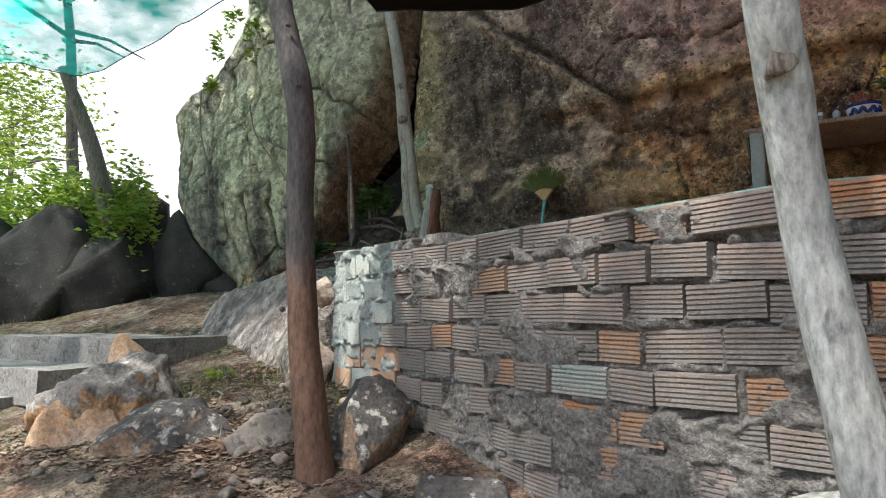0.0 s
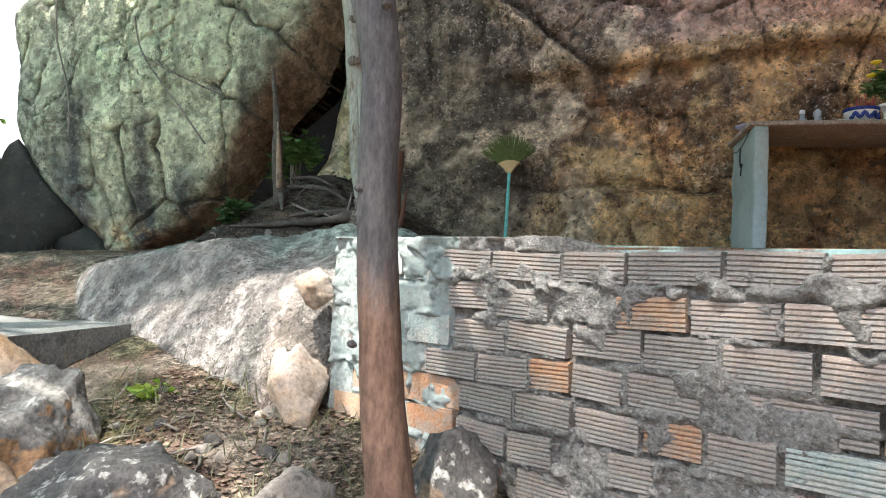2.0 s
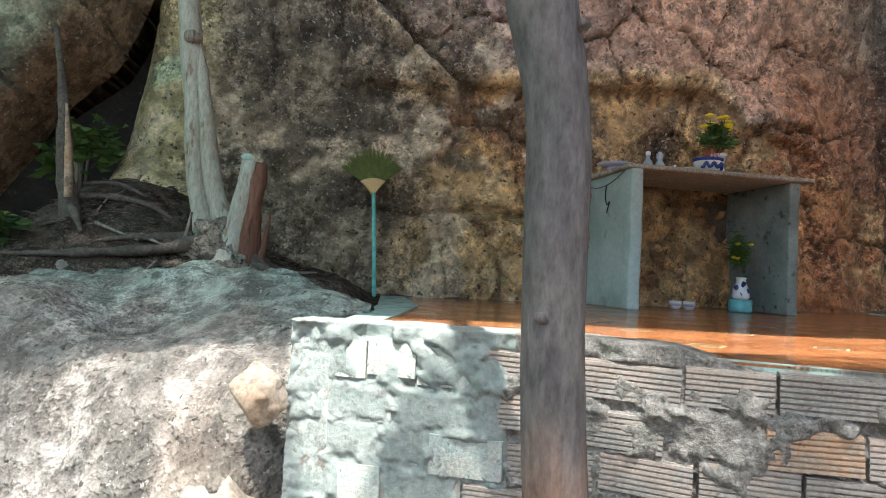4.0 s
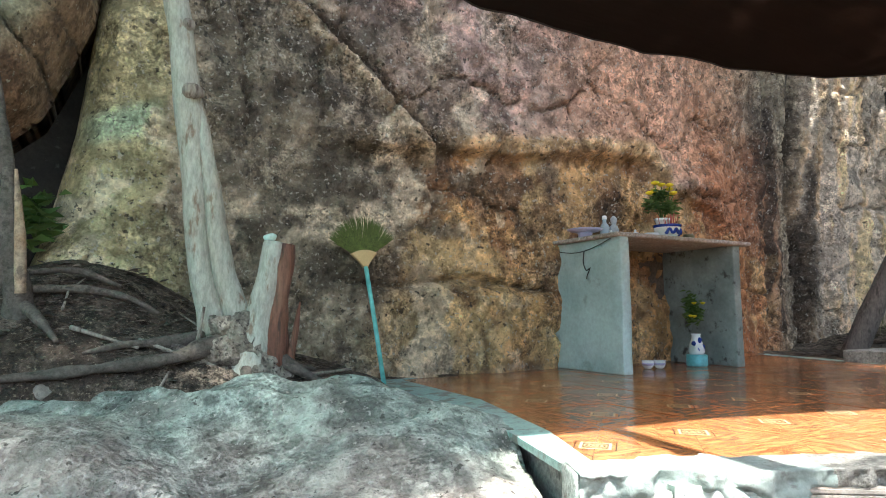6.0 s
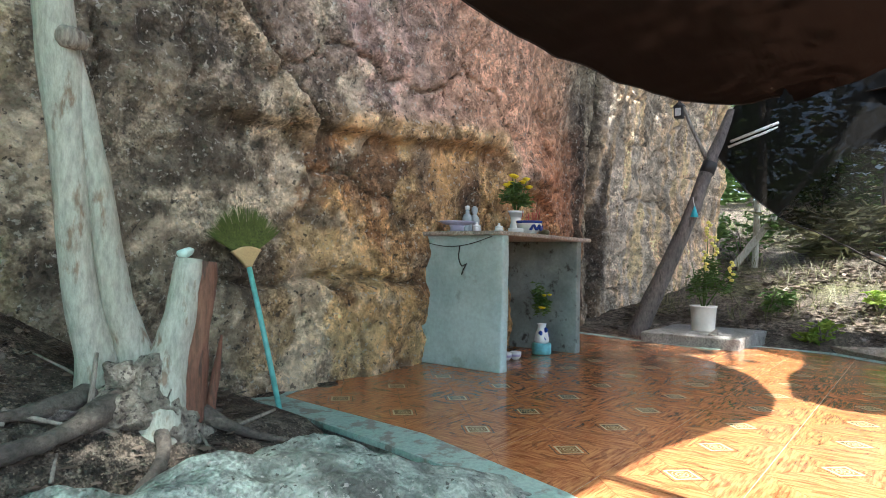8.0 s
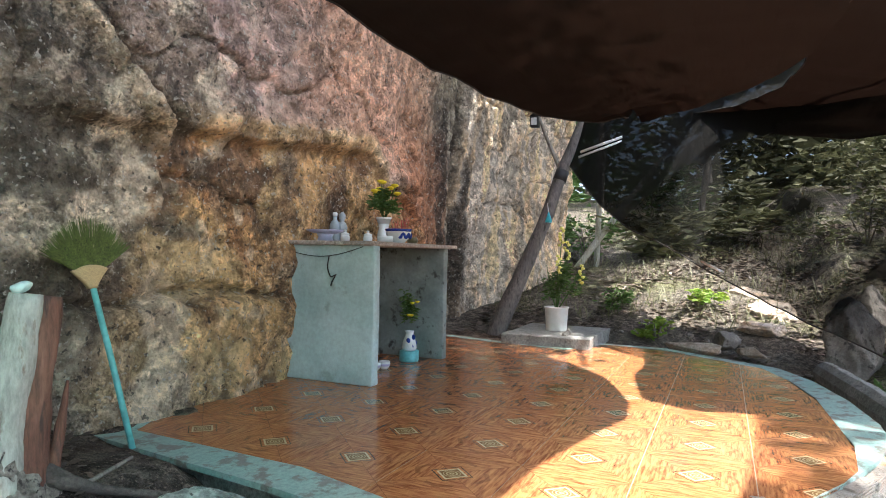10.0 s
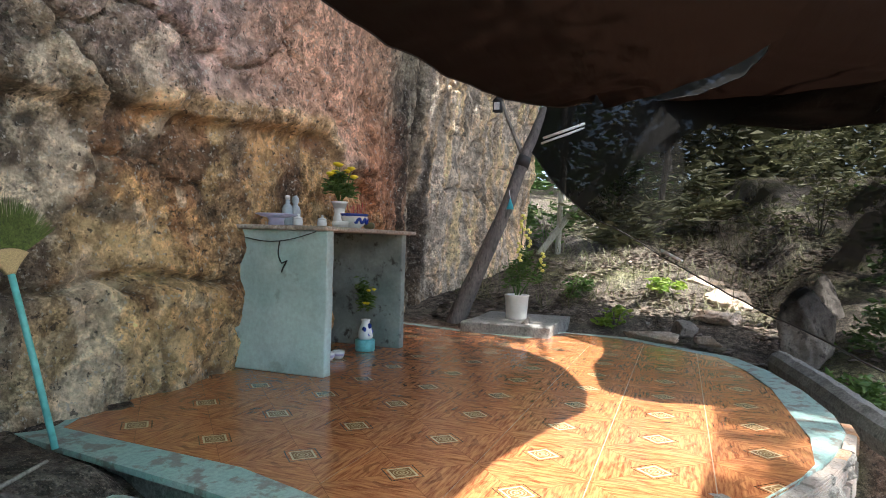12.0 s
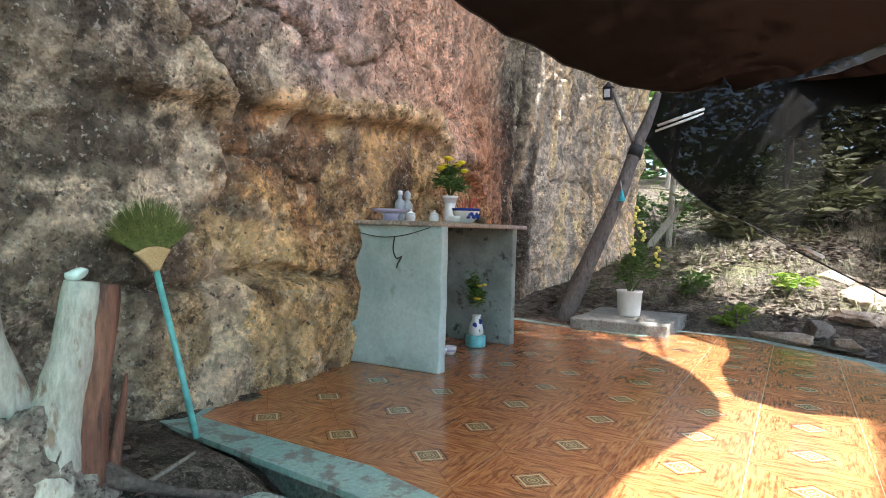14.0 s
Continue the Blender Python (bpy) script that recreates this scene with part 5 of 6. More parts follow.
for k in range(120):
    region = rnd.random()
    if region < 0.45:
        x, y = rnd.uniform(-3.4, -1.6), rnd.uniform(1.2, 2.4)
    elif region < 0.6:
        x, y = rnd.uniform(-1.8, -0.3), rnd.uniform(1.1, 1.5)
    else:
        x, y = rnd.uniform(2.9, 6.5), rnd.uniform(1.2, 3.6)
    ob = new("pebble", rnd.choice(pebbles))
    s = rnd.uniform(0.5, 1.6)
    ob.matrix_world = pose(x, y, float(ground_z(np.array(x), np.array(y))) + 0.006, 0, 0, rnd.uniform(0, 360)) @ Matrix.Diagonal((s, s, s, 1))
    tagged(ob, "small loose stone on the earth", "pebble", "loose stones")

# ---- steps ----
for k, (x0, x1, y0, y1, top) in enumerate(((-5.3, -3.66, 2.16, 2.95, -0.47), (-5.6, -3.85, 1.72, 2.30, -0.645), (-5.8, -4.15, 1.25, 1.86, -0.82), (-6.0, -4.3, 0.8, 1.4, -1.0))):
    bm = bmesh.new()
    bmesh.ops.create_grid(bm, x_segments=30, y_segments=12, size=0.5)
    for v in bm.verts:
        v.co = Vector((x0 + (v.co.x + 0.5) * (x1 - x0), y0 + (v.co.y + 0.5) * (y1 - y0), top))
    ext = bmesh.ops.extrude_face_region(bm, geom=bm.faces[:])
    for v in ext["geom"]:
        if isinstance(v, bmesh.types.BMVert):
            v.co.z -= 0.22
    for v in bm.verts:
        v.co += 0.03 * Vector((noise.noise(v.co * 4), noise.noise(v.co * 4 + Vector((9, 0, 0))), 0.5 * noise.noise(v.co * 5)))
    ob = new("stone_step", bm_mesh("stone_step", bm, CEMENT, False))
    tagged(ob, "worn grey cement step with crumbled edge", "step", "steps beside the boulders", "structure")

# ---- altar ----
altar = thing("altar_table", "pale blue limewashed cement altar table", "altar", (0, 0, 0))


def slabby(sx, sy, sz, at, seed, amount=0.006):
    bm = box(sx, sy, sz, at, 0.01)
    bmesh.ops.subdivide_edges(bm, edges=[e for e in bm.edges if e.calc_length() > 0.1], cuts=10, use_grid_fill=True)
    for v in bm.verts:
        v.co += amount * Vector((noise.noise(v.co * 6 + Vector((seed, 0, 0))), noise.noise(v.co * 6 + Vector((0, seed, 0))), 0))
    return bm


part("side_panel", slabby(0.085, 0.74, 0.94, (-0.075, 4.64, 0.47), 1), ALTAR_PAINT, altar)
# stained limewash, darkened further to carry the shade inside the altar
part("side_panel", slabby(0.085, 0.74, 0.94, (1.16, 4.69, 0.47), 2), surface("stained_shaded_limewash", (0.15, 0.18, 0.175), (0.30, 0.36, 0.345), (0.07, 0.075, 0.07), 2.6, 40, (0.75, 0.95), 0.2, 0.004, spot=0.56, grain=0.15), altar, "stained inner panel with painted interior shade")
part("tabletop", slabby(1.42, 0.80, 0.03, (0.555, 4.66, 0.953), 3, 0.004), surface("bare_cement_top", (0.42, 0.36, 0.30), (0.34, 0.30, 0.26), (0.5, 0.48, 0.44), 5, 60, (0.7, 0.9), 0.3, 0.004), altar, "thin bare cement top")
# brown back panel with the altar's inner shade put into its colour
part("back_panel", slabby(1.15, 0.05, 0.92, (0.54, 5.03, 0.47), 4), surface("shaded_brown_cement", (0.09, 0.068, 0.052), (0.14, 0.105, 0.08), (0.05, 0.042, 0.036), 4, 50, (0.8, 0.95), 0.3, 0.005), altar, "brown back darkened for interior shade")
wire = new("wire", bm_mesh("wire", tube([(-0.13, 5.0, 0.90), (-0.128, 4.75, 0.86), (-0.128, 4.55, 0.875), (-0.128, 4.35, 0.93)], [0.003] * 4, 6, 0, 0, None, 0.04), BLACK))
tagged(wire, "thin dark cable looped across the altar side", "cable")
ob = part("cable_loop", tube([(-0.13, 4.62, 0.865), (-0.13, 4.63, 0.78), (-0.13, 4.60, 0.72), (-0.13, 4.56, 0.74), (-0.13, 4.59, 0.69), (-0.13, 4.60, 0.66)], [0.0045] * 6, 6, 0, 0, None, 0.02), BLACK, wire)
ob = part("standing_cable", tube([(-0.13, 5.01, 0.92), (-0.14, 5.02, 0.5), (-0.13, 5.0, 0.02)], [0.008] * 3, 6, 0, 0, None, 0.05), WHITE, wire)

BLUE = plain("cobalt_glaze", (0.02, 0.05, 0.30), 0.2, 0, 0.2, 40, 0.02, 0.4)
LILAC = plain("lilac_glaze", (0.48, 0.47, 0.66), 0.3, 0, 0.1, 30, 0.02, 0.3)
GREY_GLASS = plain("grey_blue_bottle", (0.30, 0.36, 0.40), 0.2, 0, 0.15)
TOPZ = 0.969
plate = thing("offering_plate", "scalloped lilac offering plate on a foot", "plate", (-0.01, 4.74, TOPZ))
part("foot", lathe([(0.055, 0), (0.05, 0.03), (0.06, 0.05)], 20), LILAC, plate)
bm = lathe([(0.05, 0.048), (0.10, 0.058), (0.135, 0.075), (0.13, 0.078), (0.09, 0.066), (0.0005, 0.06)], 32)
for v in bm.verts:
    a = math.atan2(v.co.y, v.co.x)
    if v.co.xy.length > 0.12:
        v.co.xy *= 1 + 0.05 * math.sin(12 * a)
part("dish", bm, LILAC, plate)
flask = thing("bottle", "clear grey-blue bottle with a cap", "bottle", (0.34, 4.90, TOPZ))
part("body", lathe([(0.038, 0), (0.04, 0.01), (0.04, 0.13), (0.03, 0.155), (0.016, 0.17), (0.016, 0.20)], 20), GREY_GLASS, flask)
part("cap", lathe([(0.019, 0.198), (0.019, 0.225), (0.012, 0.23)], 16), WHITE, flask)
flask2 = thing("figurine", "small white and dark standing figurine", "figurine", (0.44, 4.90, TOPZ))
part("figure", lathe([(0.045, 0), (0.05, 0.02), (0.04, 0.09), (0.042, 0.12), (0.03, 0.15), (0.016, 0.165), (0.026, 0.19), (0.026, 0.215), (0.008, 0.235)], 20), plain("grey_figure", (0.33, 0.36, 0.38), 0.5), flask2)
for x, y in ((0.26, 4.75), (0.42, 4.65)):
    jar = thing("small_jar", "small white lidded ceramic jar", "jar", (x, y, TOPZ), "white jars on the altar")
    part("body", lathe([(0.026, 0), (0.034, 0.012), (0.036, 0.035), (0.03, 0.055)], 20), WHITE, jar)
    part("lid", lathe([(0.034, 0.054), (0.03, 0.064), (0.012, 0.072), (0.008, 0.078), (0.011, 0.086), (0.005, 0.092)], 18), WHITE, jar)
vase = thing("flower_vase", "white vase of yellow chrysanthemums", "vase", (0.85, 4.76, TOPZ))
vase.scale = (1.35, 1.35, 1.3)
part("body", lathe([(0.03, 0), (0.04, 0.02), (0.038, 0.07), (0.03, 0.10), (0.036, 0.14), (0.052, 0.17), (0.05, 0.17), (0.028, 0.11), (0.0005, 0.1)], 24), WHITE, vase)


def leaf_cloud(n, centre, radii, size, seed, stems=False, shape=0.5, hollow=0.0):
    """Many small bent leaves scattered through an uneven cloud of clumps."""
    r = np.random.RandomState(seed)
    k = max(3, n // 60)
    cl = r.normal(0, 1, (k, 3))
    cl /= np.linalg.norm(cl, axis=1, keepdims=True)
    cl *= r.uniform(hollow, 1.0, (k, 1)) ** 0.6
    pick = r.randint(0, k, n)
    p = cl[pick] + r.normal(0, 0.20, (n, 3))
    p = p * np.array(radii) + np.array(centre)
    d = r.normal(0, 1, (n, 3))
    d[:, 2] = np.abs(d[:, 2]) * 0.3 - 0.2
    d /= np.linalg.norm(d, axis=1, keepdims=True)
    s = np.cross(d, r.normal(0, 1, (n, 3)))
    s /= np.linalg.norm(s, axis=1, keepdims=True)
    up = np.cross(s, d)
    ln = size * r.uniform(0.6, 1.3, (n, 1))
    w = ln * shape * 0.5
    v = np.stack([p, p + d * ln * 0.5 + s * w + up * ln * 0.12, p + d * ln - up * ln * 0.1, p + d * ln * 0.5 - s * w + up * ln * 0.12], 1).reshape(-1, 3)
    i = np.arange(n)[:, None] * 4
    f = np.concatenate([i + np.array([[0, 1, 2]]), i + np.array([[0, 2, 3]])])
    return v, f


def foliage(name, parent, n, centre, radii, size, seed, material, label="", shape=0.5, hollow=0.0):
    v, f = leaf_cloud(n, centre, radii, size, seed, False, shape, hollow)
    return part(name, mesh_of(name, v, f, material, False), None, parent, label)


LEAF_DARK = leafy("dark_leaves", (0.03, 0.07, 0.015), (0.06, 0.12, 0.03), 0.25)
LEAF_BRIGHT = leafy("bright_leaves", (0.16, 0.28, 0.04), (0.34, 0.44, 0.07), 0.5)
LEAF_MID = leafy("mid_leaves", (0.06, 0.13, 0.03), (0.13, 0.21, 0.05), 0.35)
LEAF_DRY = leafy("dry_leaves", (0.06, 0.045, 0.036), (0.19, 0.145, 0.11), 0.1)
LEAF_RUSSET = leafy("russet_leaves", (0.13, 0.075, 0.05), (0.36, 0.27, 0.20), 0.1)
LEAF_OLIVE = leafy("olive_leaves", (0.12, 0.13, 0.06), (0.24, 0.24, 0.13), 0.3)
YELLOW = plain("yellow_petals", (0.75, 0.60, 0.02), 0.6, 0, 0.15)
foliage("leaves", vase, 420, (0, 0, 0.27), (0.085, 0.08, 0.085), 0.045, 51, LEAF_MID, "feathery green leaves", 0.3)
rnd = random.Random(8)
for k in range(11):
    a = rnd.uniform(0, 6.28)
    x, y, z = 0.10 * math.cos(a) * rnd.uniform(0.3, 1), 0.08 * math.sin(a) - 0.02, 0.33 + rnd.uniform(-0.04, 0.07)
    part("flower", lathe([(0.006, -0.01), (0.022, 0.0), (0.025, 0.008), (0.012, 0.014)], 12, (x, y, z)), YELLOW, vase)
    part("stem", tube([(0, 0, 0.15), (x * 0.6, y * 0.6, 0.24), (x, y, z - 0.008)], [0.003] * 3, 5), LEAF_MID, vase)
bowl = thing("incense_bowl", "blue and white porcelain incense bowl", "bowl", (0.56, 4.46, TOPZ))
part("body", lathe([(0.05, 0), (0.055, 0.012), (0.085, 0.04), (0.098, 0.075), (0.10, 0.10), (0.104, 0.106), (0.096, 0.106), (0.09, 0.09), (0.0005, 0.085)], 32), WHITE, bowl)
part("rim_band", lathe([(0.1005, 0.09), (0.1055, 0.104), (0.1055, 0.110), (0.099, 0.110)], 32), BLUE, bowl, "dark blue painted rim")
for a0 in (-2.6, -2.0, -1.3, -0.7):
    pts = [(0.094 * math.cos(a0 + k * 0.14), 0.094 * math.sin(a0 + k * 0.14), 0.058 + 0.02 * math.sin(k * 1.7 + a0)) for k in range(6)]
    part("dragon_stroke", tube(pts, [0.009, 0.012, 0.01, 0.012, 0.009, 0.005], 6, 0, 0, None, 0.01), BLUE, bowl, "cobalt brush stroke")
RED = plain("red_incense", (0.45, 0.06, 0.06), 0.6)
for k in range(14):
    x, y = rnd.uniform(-0.06, 0.06), rnd.uniform(-0.06, 0.06)
    part("incense_stick", tube([(x, y, 0.08), (x * 1.3, y * 1.3, 0.08 + rnd.uniform(0.07, 0.12))], [0.0025, 0.0025], 5), RED, bowl)
pot_small = thing("small_pot", "small dark olive pot", "pot", (0.78, 4.45, TOPZ))
part("body", lathe([(0.03, 0), (0.045, 0.02), (0.045, 0.04), (0.03, 0.055)], 18), plain("olive_glaze", (0.13, 0.11, 0.05), 0.4), pot_small)
saucer = thing("saucer", "small white saucer with a cup", "saucer", (0.46, 4.52, TOPZ))
part("dish", lathe([(0.03, 0), (0.06, 0.012), (0.062, 0.05), (0.05, 0.05), (0.0005, 0.015)], 20), WHITE, saucer)

low_vase = thing("blue_vase", "blue and white vase of greenery on a turquoise base", "vase", (0.90, 4.52, 0.003))
part("base", lathe([(0.075, 0), (0.08, 0.01), (0.08, 0.085), (0.07, 0.09)], 24), plain("turquoise_paint", (0.16, 0.48, 0.52), 0.5), low_vase)
part("body", lathe([(0.05, 0.09), (0.062, 0.11), (0.055, 0.16), (0.036, 0.21), (0.032, 0.235), (0.04, 0.25), (0.03, 0.25), (0.0005, 0.22)], 24), WHITE, low_vase)
for k, (a0, z) in enumerate(((-2.2, 0.13), (-1.2, 0.15), (-2.9, 0.17), (-1.8, 0.20), (-0.6, 0.13))):
    part("painted_flower", rock_blob((0.02, 0.02, 0.025), 80 + k, 4, 2, 0.15), BLUE, low_vase).location = (0.045 * math.cos(a0), 0.045 * math.sin(a0), z)
foliage("leaves", low_vase, 320, (-0.04, 0.0, 0.40), (0.07, 0.07, 0.16), 0.05, 52, LEAF_MID, "", 0.35)
for k in range(4):
    part("flower", lathe([(0.006, -0.01), (0.018, 0.0), (0.02, 0.006), (0.01, 0.01)], 10, (rnd.uniform(-0.13, 0.04), rnd.uniform(-0.06, 0), rnd.uniform(0.25, 0.56))), YELLOW, low_vase)
for x, y, m in ((0.40, 4.55, WHITE), (0.49, 4.52, WHITE)):
    cup = thing("tea_cup", "small white and violet cup on the tiles", "cup", (x, y, 0.003), "cups under the altar")
    part("body", lathe([(0.025, 0), (0.04, 0.02), (0.045, 0.06), (0.04, 0.06), (0.0005, 0.02)], 18), m, cup)
    part("band", lathe([(0.0405, 0.024), (0.0445, 0.04), (0.043, 0.042)], 18), LILAC, cup, "violet painted band")

# ---- broom ----
broom = thing("fan_broom", "fan broom of green fibres leaning on the cliff", "broom")
part("handle", tube([(-1.757, 4.49, 0.012), (-1.765, 4.62, 0.37), (-1.775, 4.745, 0.70)], [0.0135] * 3, 14), plain("turquoise_handle", (0.16, 0.52, 0.48), 0.45), broom, "turquoise plastic handle")
FIBRE = surface("green_fibre", (0.075, 0.11, 0.02), (0.12, 0.16, 0.035), (0.05, 0.07, 0.015), 30, 120, (0.7, 0.9), 0.5, 0.003)
STRAW = surface("straw_collar", (0.55, 0.42, 0.20), (0.48, 0.36, 0.17), None, 20, 120, (0.6, 0.85), 0.4, 0.002, (1, 1, 8))
fm = Matrix.Translation((-1.777, 4.752, 0.70)) @ Matrix.Rotation(radians(-6), 4, "X") @ Matrix.Rotation(radians(-4), 4, "Y")
bm = bmesh.new()
rows = []
for k in range(9):
    t = k / 8
    half = 0.016 + 0.072 * t ** 1.3
    ring = []
    for a in range(17):
        s = -1 + a / 8
        ring.append((half * s, 0.085 * t + 0.022 * t * (1 - s * s)))
    rows.append(ring)
front = [[bm.verts.new(fm @ Vector((x, -0.014 * (1 - (x / 0.12) ** 2), z))) for x, z in r] for r in rows]
rear = [[bm.verts.new(fm @ Vector((x, 0.012, z))) for x, z in r] for r in rows]
for g, flip in ((front, False), (rear, True)):
    for a, b in zip(g, g[1:]):
        for k in range(16):
            q = (a[k], a[k + 1], b[k + 1], b[k])
            bm.faces.new(q[::-1] if flip else q)
for r in (0, 8):
    for k in range(16):
        bm.faces.new((front[r][k], front[r][k + 1], rear[r][k + 1], rear[r][k]))
for r in range(8):
    for k in (0, 16):
        bm.faces.new((front[r][k], front[r + 1][k], rear[r + 1][k], rear[r][k]))
part("collar", bm, STRAW, broom, "cream woven straw collar")
bm = bmesh.new()
rnd = random.Random(17)
for k in range(420):
    a = rnd.uniform(-1, 1)
    ang = a * radians(60)
    r0, r1 = 0.085, 0.30 - 0.03 * abs(a) + rnd.uniform(-0.02, 0.012)
    o = Vector((0.075 * a, rnd.uniform(-0.012, 0.012), 0.092 + 0.018 * (1 - a * a)))
    tip = Vector((math.sin(ang) * 0.235 + 0.02 * a, rnd.uniform(-0.03, 0.03), 0.06 + math.cos(ang) * r1 * 0.92))
    side = Vector((math.cos(ang), 0, -math.sin(ang))) * 0.0024
    mid = (o + tip) / 2 + Vector((0.012 * a, 0, 0.006))
    vs = [bm.verts.new(fm @ p) for p in (o - side, o + side, mid + side, mid - side, tip)]
    bm.faces.new((vs[0], vs[1], vs[2], vs[3]))
    bm.faces.new((vs[3], vs[2], vs[4]))
fibres = part("fibre_fan", bm, FIBRE, broom, "dense olive green fibres", False)
fibres["kind"] = "stuff"

# ---- beyond the terrace ----
slab = new("cement_slab", bm_mesh("cement_slab", slabby(1.15, 0.9, 0.20, (2.92, 3.78, 0.0), 6, 0.03), CEMENT, False))
tagged(slab, "low rough cement slab beside the terrace", "slab", kind="structure")
bucket = thing("plant_pot", "white plastic pot with yellow-flowered plant", "plant pot", (2.95, 3.80, 0.10))
part("pot", lathe([(0.105, 0), (0.11, 0.01), (0.125, 0.235), (0.132, 0.24), (0.132, 0.255), (0.12, 0.255), (0.115, 0.22), (0.0005, 0.215)], 28), plain("white_plastic", (0.72, 0.72, 0.68), 0.5, 0, 0.06), bucket)
for k, (dx, dy, h) in enumerate(((0.02, -0.1, 0.75), (-0.05, -0.02, 0.6), (0.05, -0.25, 0.5), (0.0, 0.12, 0.5), (-0.03, -0.05, 0.9))):
    part("stem", tube([(0, 0, 0.2), (dx * 0.5, dy * 0.6, 0.2 + h * 0.5), (dx, dy, 0.2 + h)], [0.008, 0.006, 0.003], 6), LEAF_MID, bucket)
    foliage("leaves", bucket, 130, (dx * 0.6, dy * 0.7, 0.25 + h * 0.45), (0.09, 0.10, h * 0.35), 0.06, 60 + k, LEAF_MID, "", 0.3)
    if k != 3:
        for j in range(7):
            part("blossom", rock_blob((0.022, 0.022, 0.018), 90 + k * 8 + j, 3, 2, 0.2), plain("pale_yellow_petals", (0.80, 0.75, 0.20), 0.6) if k == 0 and j == 0 else bpy.data.materials["pale_yellow_petals"], bucket).location = (dx + rnd.uniform(-0.025, 0.025), dy + rnd.uniform(-0.03, 0.03), 0.2 + h - 0.03 * j)
kerb = new("kerb_bar", bm_mesh("kerb_bar", tube([(2.9, 1.3, -0.12), (1.9, 1.12, -0.16), (1.0, 0.95, -0.22), (0.4, 0.7, -0.3)], [0.11, 0.12, 0.12, 0.12], 10, 0.08, 4, None, 0.06), CEMENT, False))
tagged(kerb, "grey fallen log lying below the terrace edge", "log")


def bush(label, at, n, radii, size, seed, material, stems=5, shape=0.5):
    z = float(ground_z(np.array(at[0]), np.array(at[1]))) - 0.02
    ob = thing("bush", label, "bush", (at[0], at[1], z))
    r = random.Random(seed)
    for _ in range(stems):
        a = r.uniform(0, 6.28)
        tip = (radii[0] * 0.7 * math.cos(a), radii[1] * 0.7 * math.sin(a), radii[2] * r.uniform(0.9, 1.6))
        part("stem", tube([(0.03 * math.cos(a), 0.03 * math.sin(a), 0), (tip[0] * 0.4, tip[1] * 0.4, tip[2] * 0.6), tip], [0.012, 0.009, 0.004], 6), BARK_GREY, ob)
    foliage("leaves", ob, n, (0, 0, radii[2] * 1.0), radii, size, seed, material, "", shape)
    return ob


def plant(label, x, y, n, radii, size, seed, m):
    bush(label, (x, y), n, radii, size, seed, m, 5, 0.16 if "grass" in label else 0.5)


plant("low bright green weeds beside the terrace", 3.7, 2.85, 160, (0.22, 0.25, 0.14), 0.09, 1, LEAF_BRIGHT)
plant("leafy green weeds on the slope", 4.6, 3.5, 220, (0.3, 0.3, 0.22), 0.09, 2, LEAF_MID)
plant("leafy green weeds on the slope", 4.9, 2.4, 160, (0.3, 0.25, 0.16), 0.10, 3, LEAF_BRIGHT)
plant("dry olive grass clump on the slope", 7.5, 3.0, 700, (0.8, 0.9, 0.45), 0.28, 4, LEAF_OLIVE)
plant("dry olive grass clump on the slope", 9.0, 2.0, 800, (1.0, 1.0, 0.5), 0.30, 5, LEAF_OLIVE)
plant("green shrub on the slope", 7.0, 4.3, 500, (0.6, 0.5, 0.5), 0.12, 6, LEAF_MID)
plant("green shrub on the slope", 10.0, 3.6, 800, (0.9, 1.0, 0.8), 0.16, 7, LEAF_MID)
plant("low dark green plants below the terrace edge", 2.2, 0.85, 420, (0.4, 0.25, 0.16), 0.08, 8, LEAF_MID)
plant("low dark green plants below the terrace edge", 3.0, 0.3, 500, (0.5, 0.4, 0.25), 0.09, 9, LEAF_MID)
plant("green shrub seen through the net", 5.0, -0.4, 700, (0.8, 0.7, 0.6), 0.12, 10, LEAF_MID)
plant("green shrub seen through the net", 7.5, 0.2, 900, (1.0, 1.0, 0.8), 0.14, 11, LEAF_OLIVE)
plant("fern-like weed by the dead sapling", -3.75, 4.05, 200, (0.15, 0.12, 0.09), 0.08, 12, LEAF_DARK)
plant("yellow-green leaves in the gap", -3.95, 4.45, 60, (0.10, 0.08, 0.12), 0.06, 13, LEAF_BRIGHT)
plant("dark green leaves deep in the gap", -3.62, 4.75, 260, (0.16, 0.15, 0.3), 0.10, 14, LEAF_MID)
plant("small yellow-green weed by the shelf", -2.95, 2.32, 26, (0.06, 0.06, 0.05), 0.09, 15, LEAF_BRIGHT)
plant("small yellow-green weed by the wall", -1.55, 1.98, 24, (0.05, 0.04, 0.06), 0.06, 16, LEAF_BRIGHT)
plant("bright green shrub behind the steps", -7.3, 4.45, 2000, (0.55, 0.45, 0.85), 0.10, 17, LEAF_BRIGHT)
plant("bright green shrub behind the steps", -8.8, 4.2, 2400, (0.9, 0.7, 0.85), 0.12, 18, LEAF_BRIGHT)
plant("bright green shrub beside the cracked boulder", -6.85, 4.15, 1700, (0.40, 0.28, 0.80), 0.09, 27, LEAF_BRIGHT)
plant("sunlit yellow-green shrub above the dark rocks", -8.0, 4.15, 2000, (0.75, 0.35, 0.95), 0.10, 28, LEAF_BRIGHT)
plant("sunlit yellow-green shrub above the dark rocks", -9.7, 4.1, 2200, (0.9, 0.45, 1.2), 0.11, 29, LEAF_BRIGHT)
plant("bright green shrub behind the rocks", -11.5, 4.0, 1800, (1.3, 1.0, 1.2), 0.14, 19, LEAF_BRIGHT)


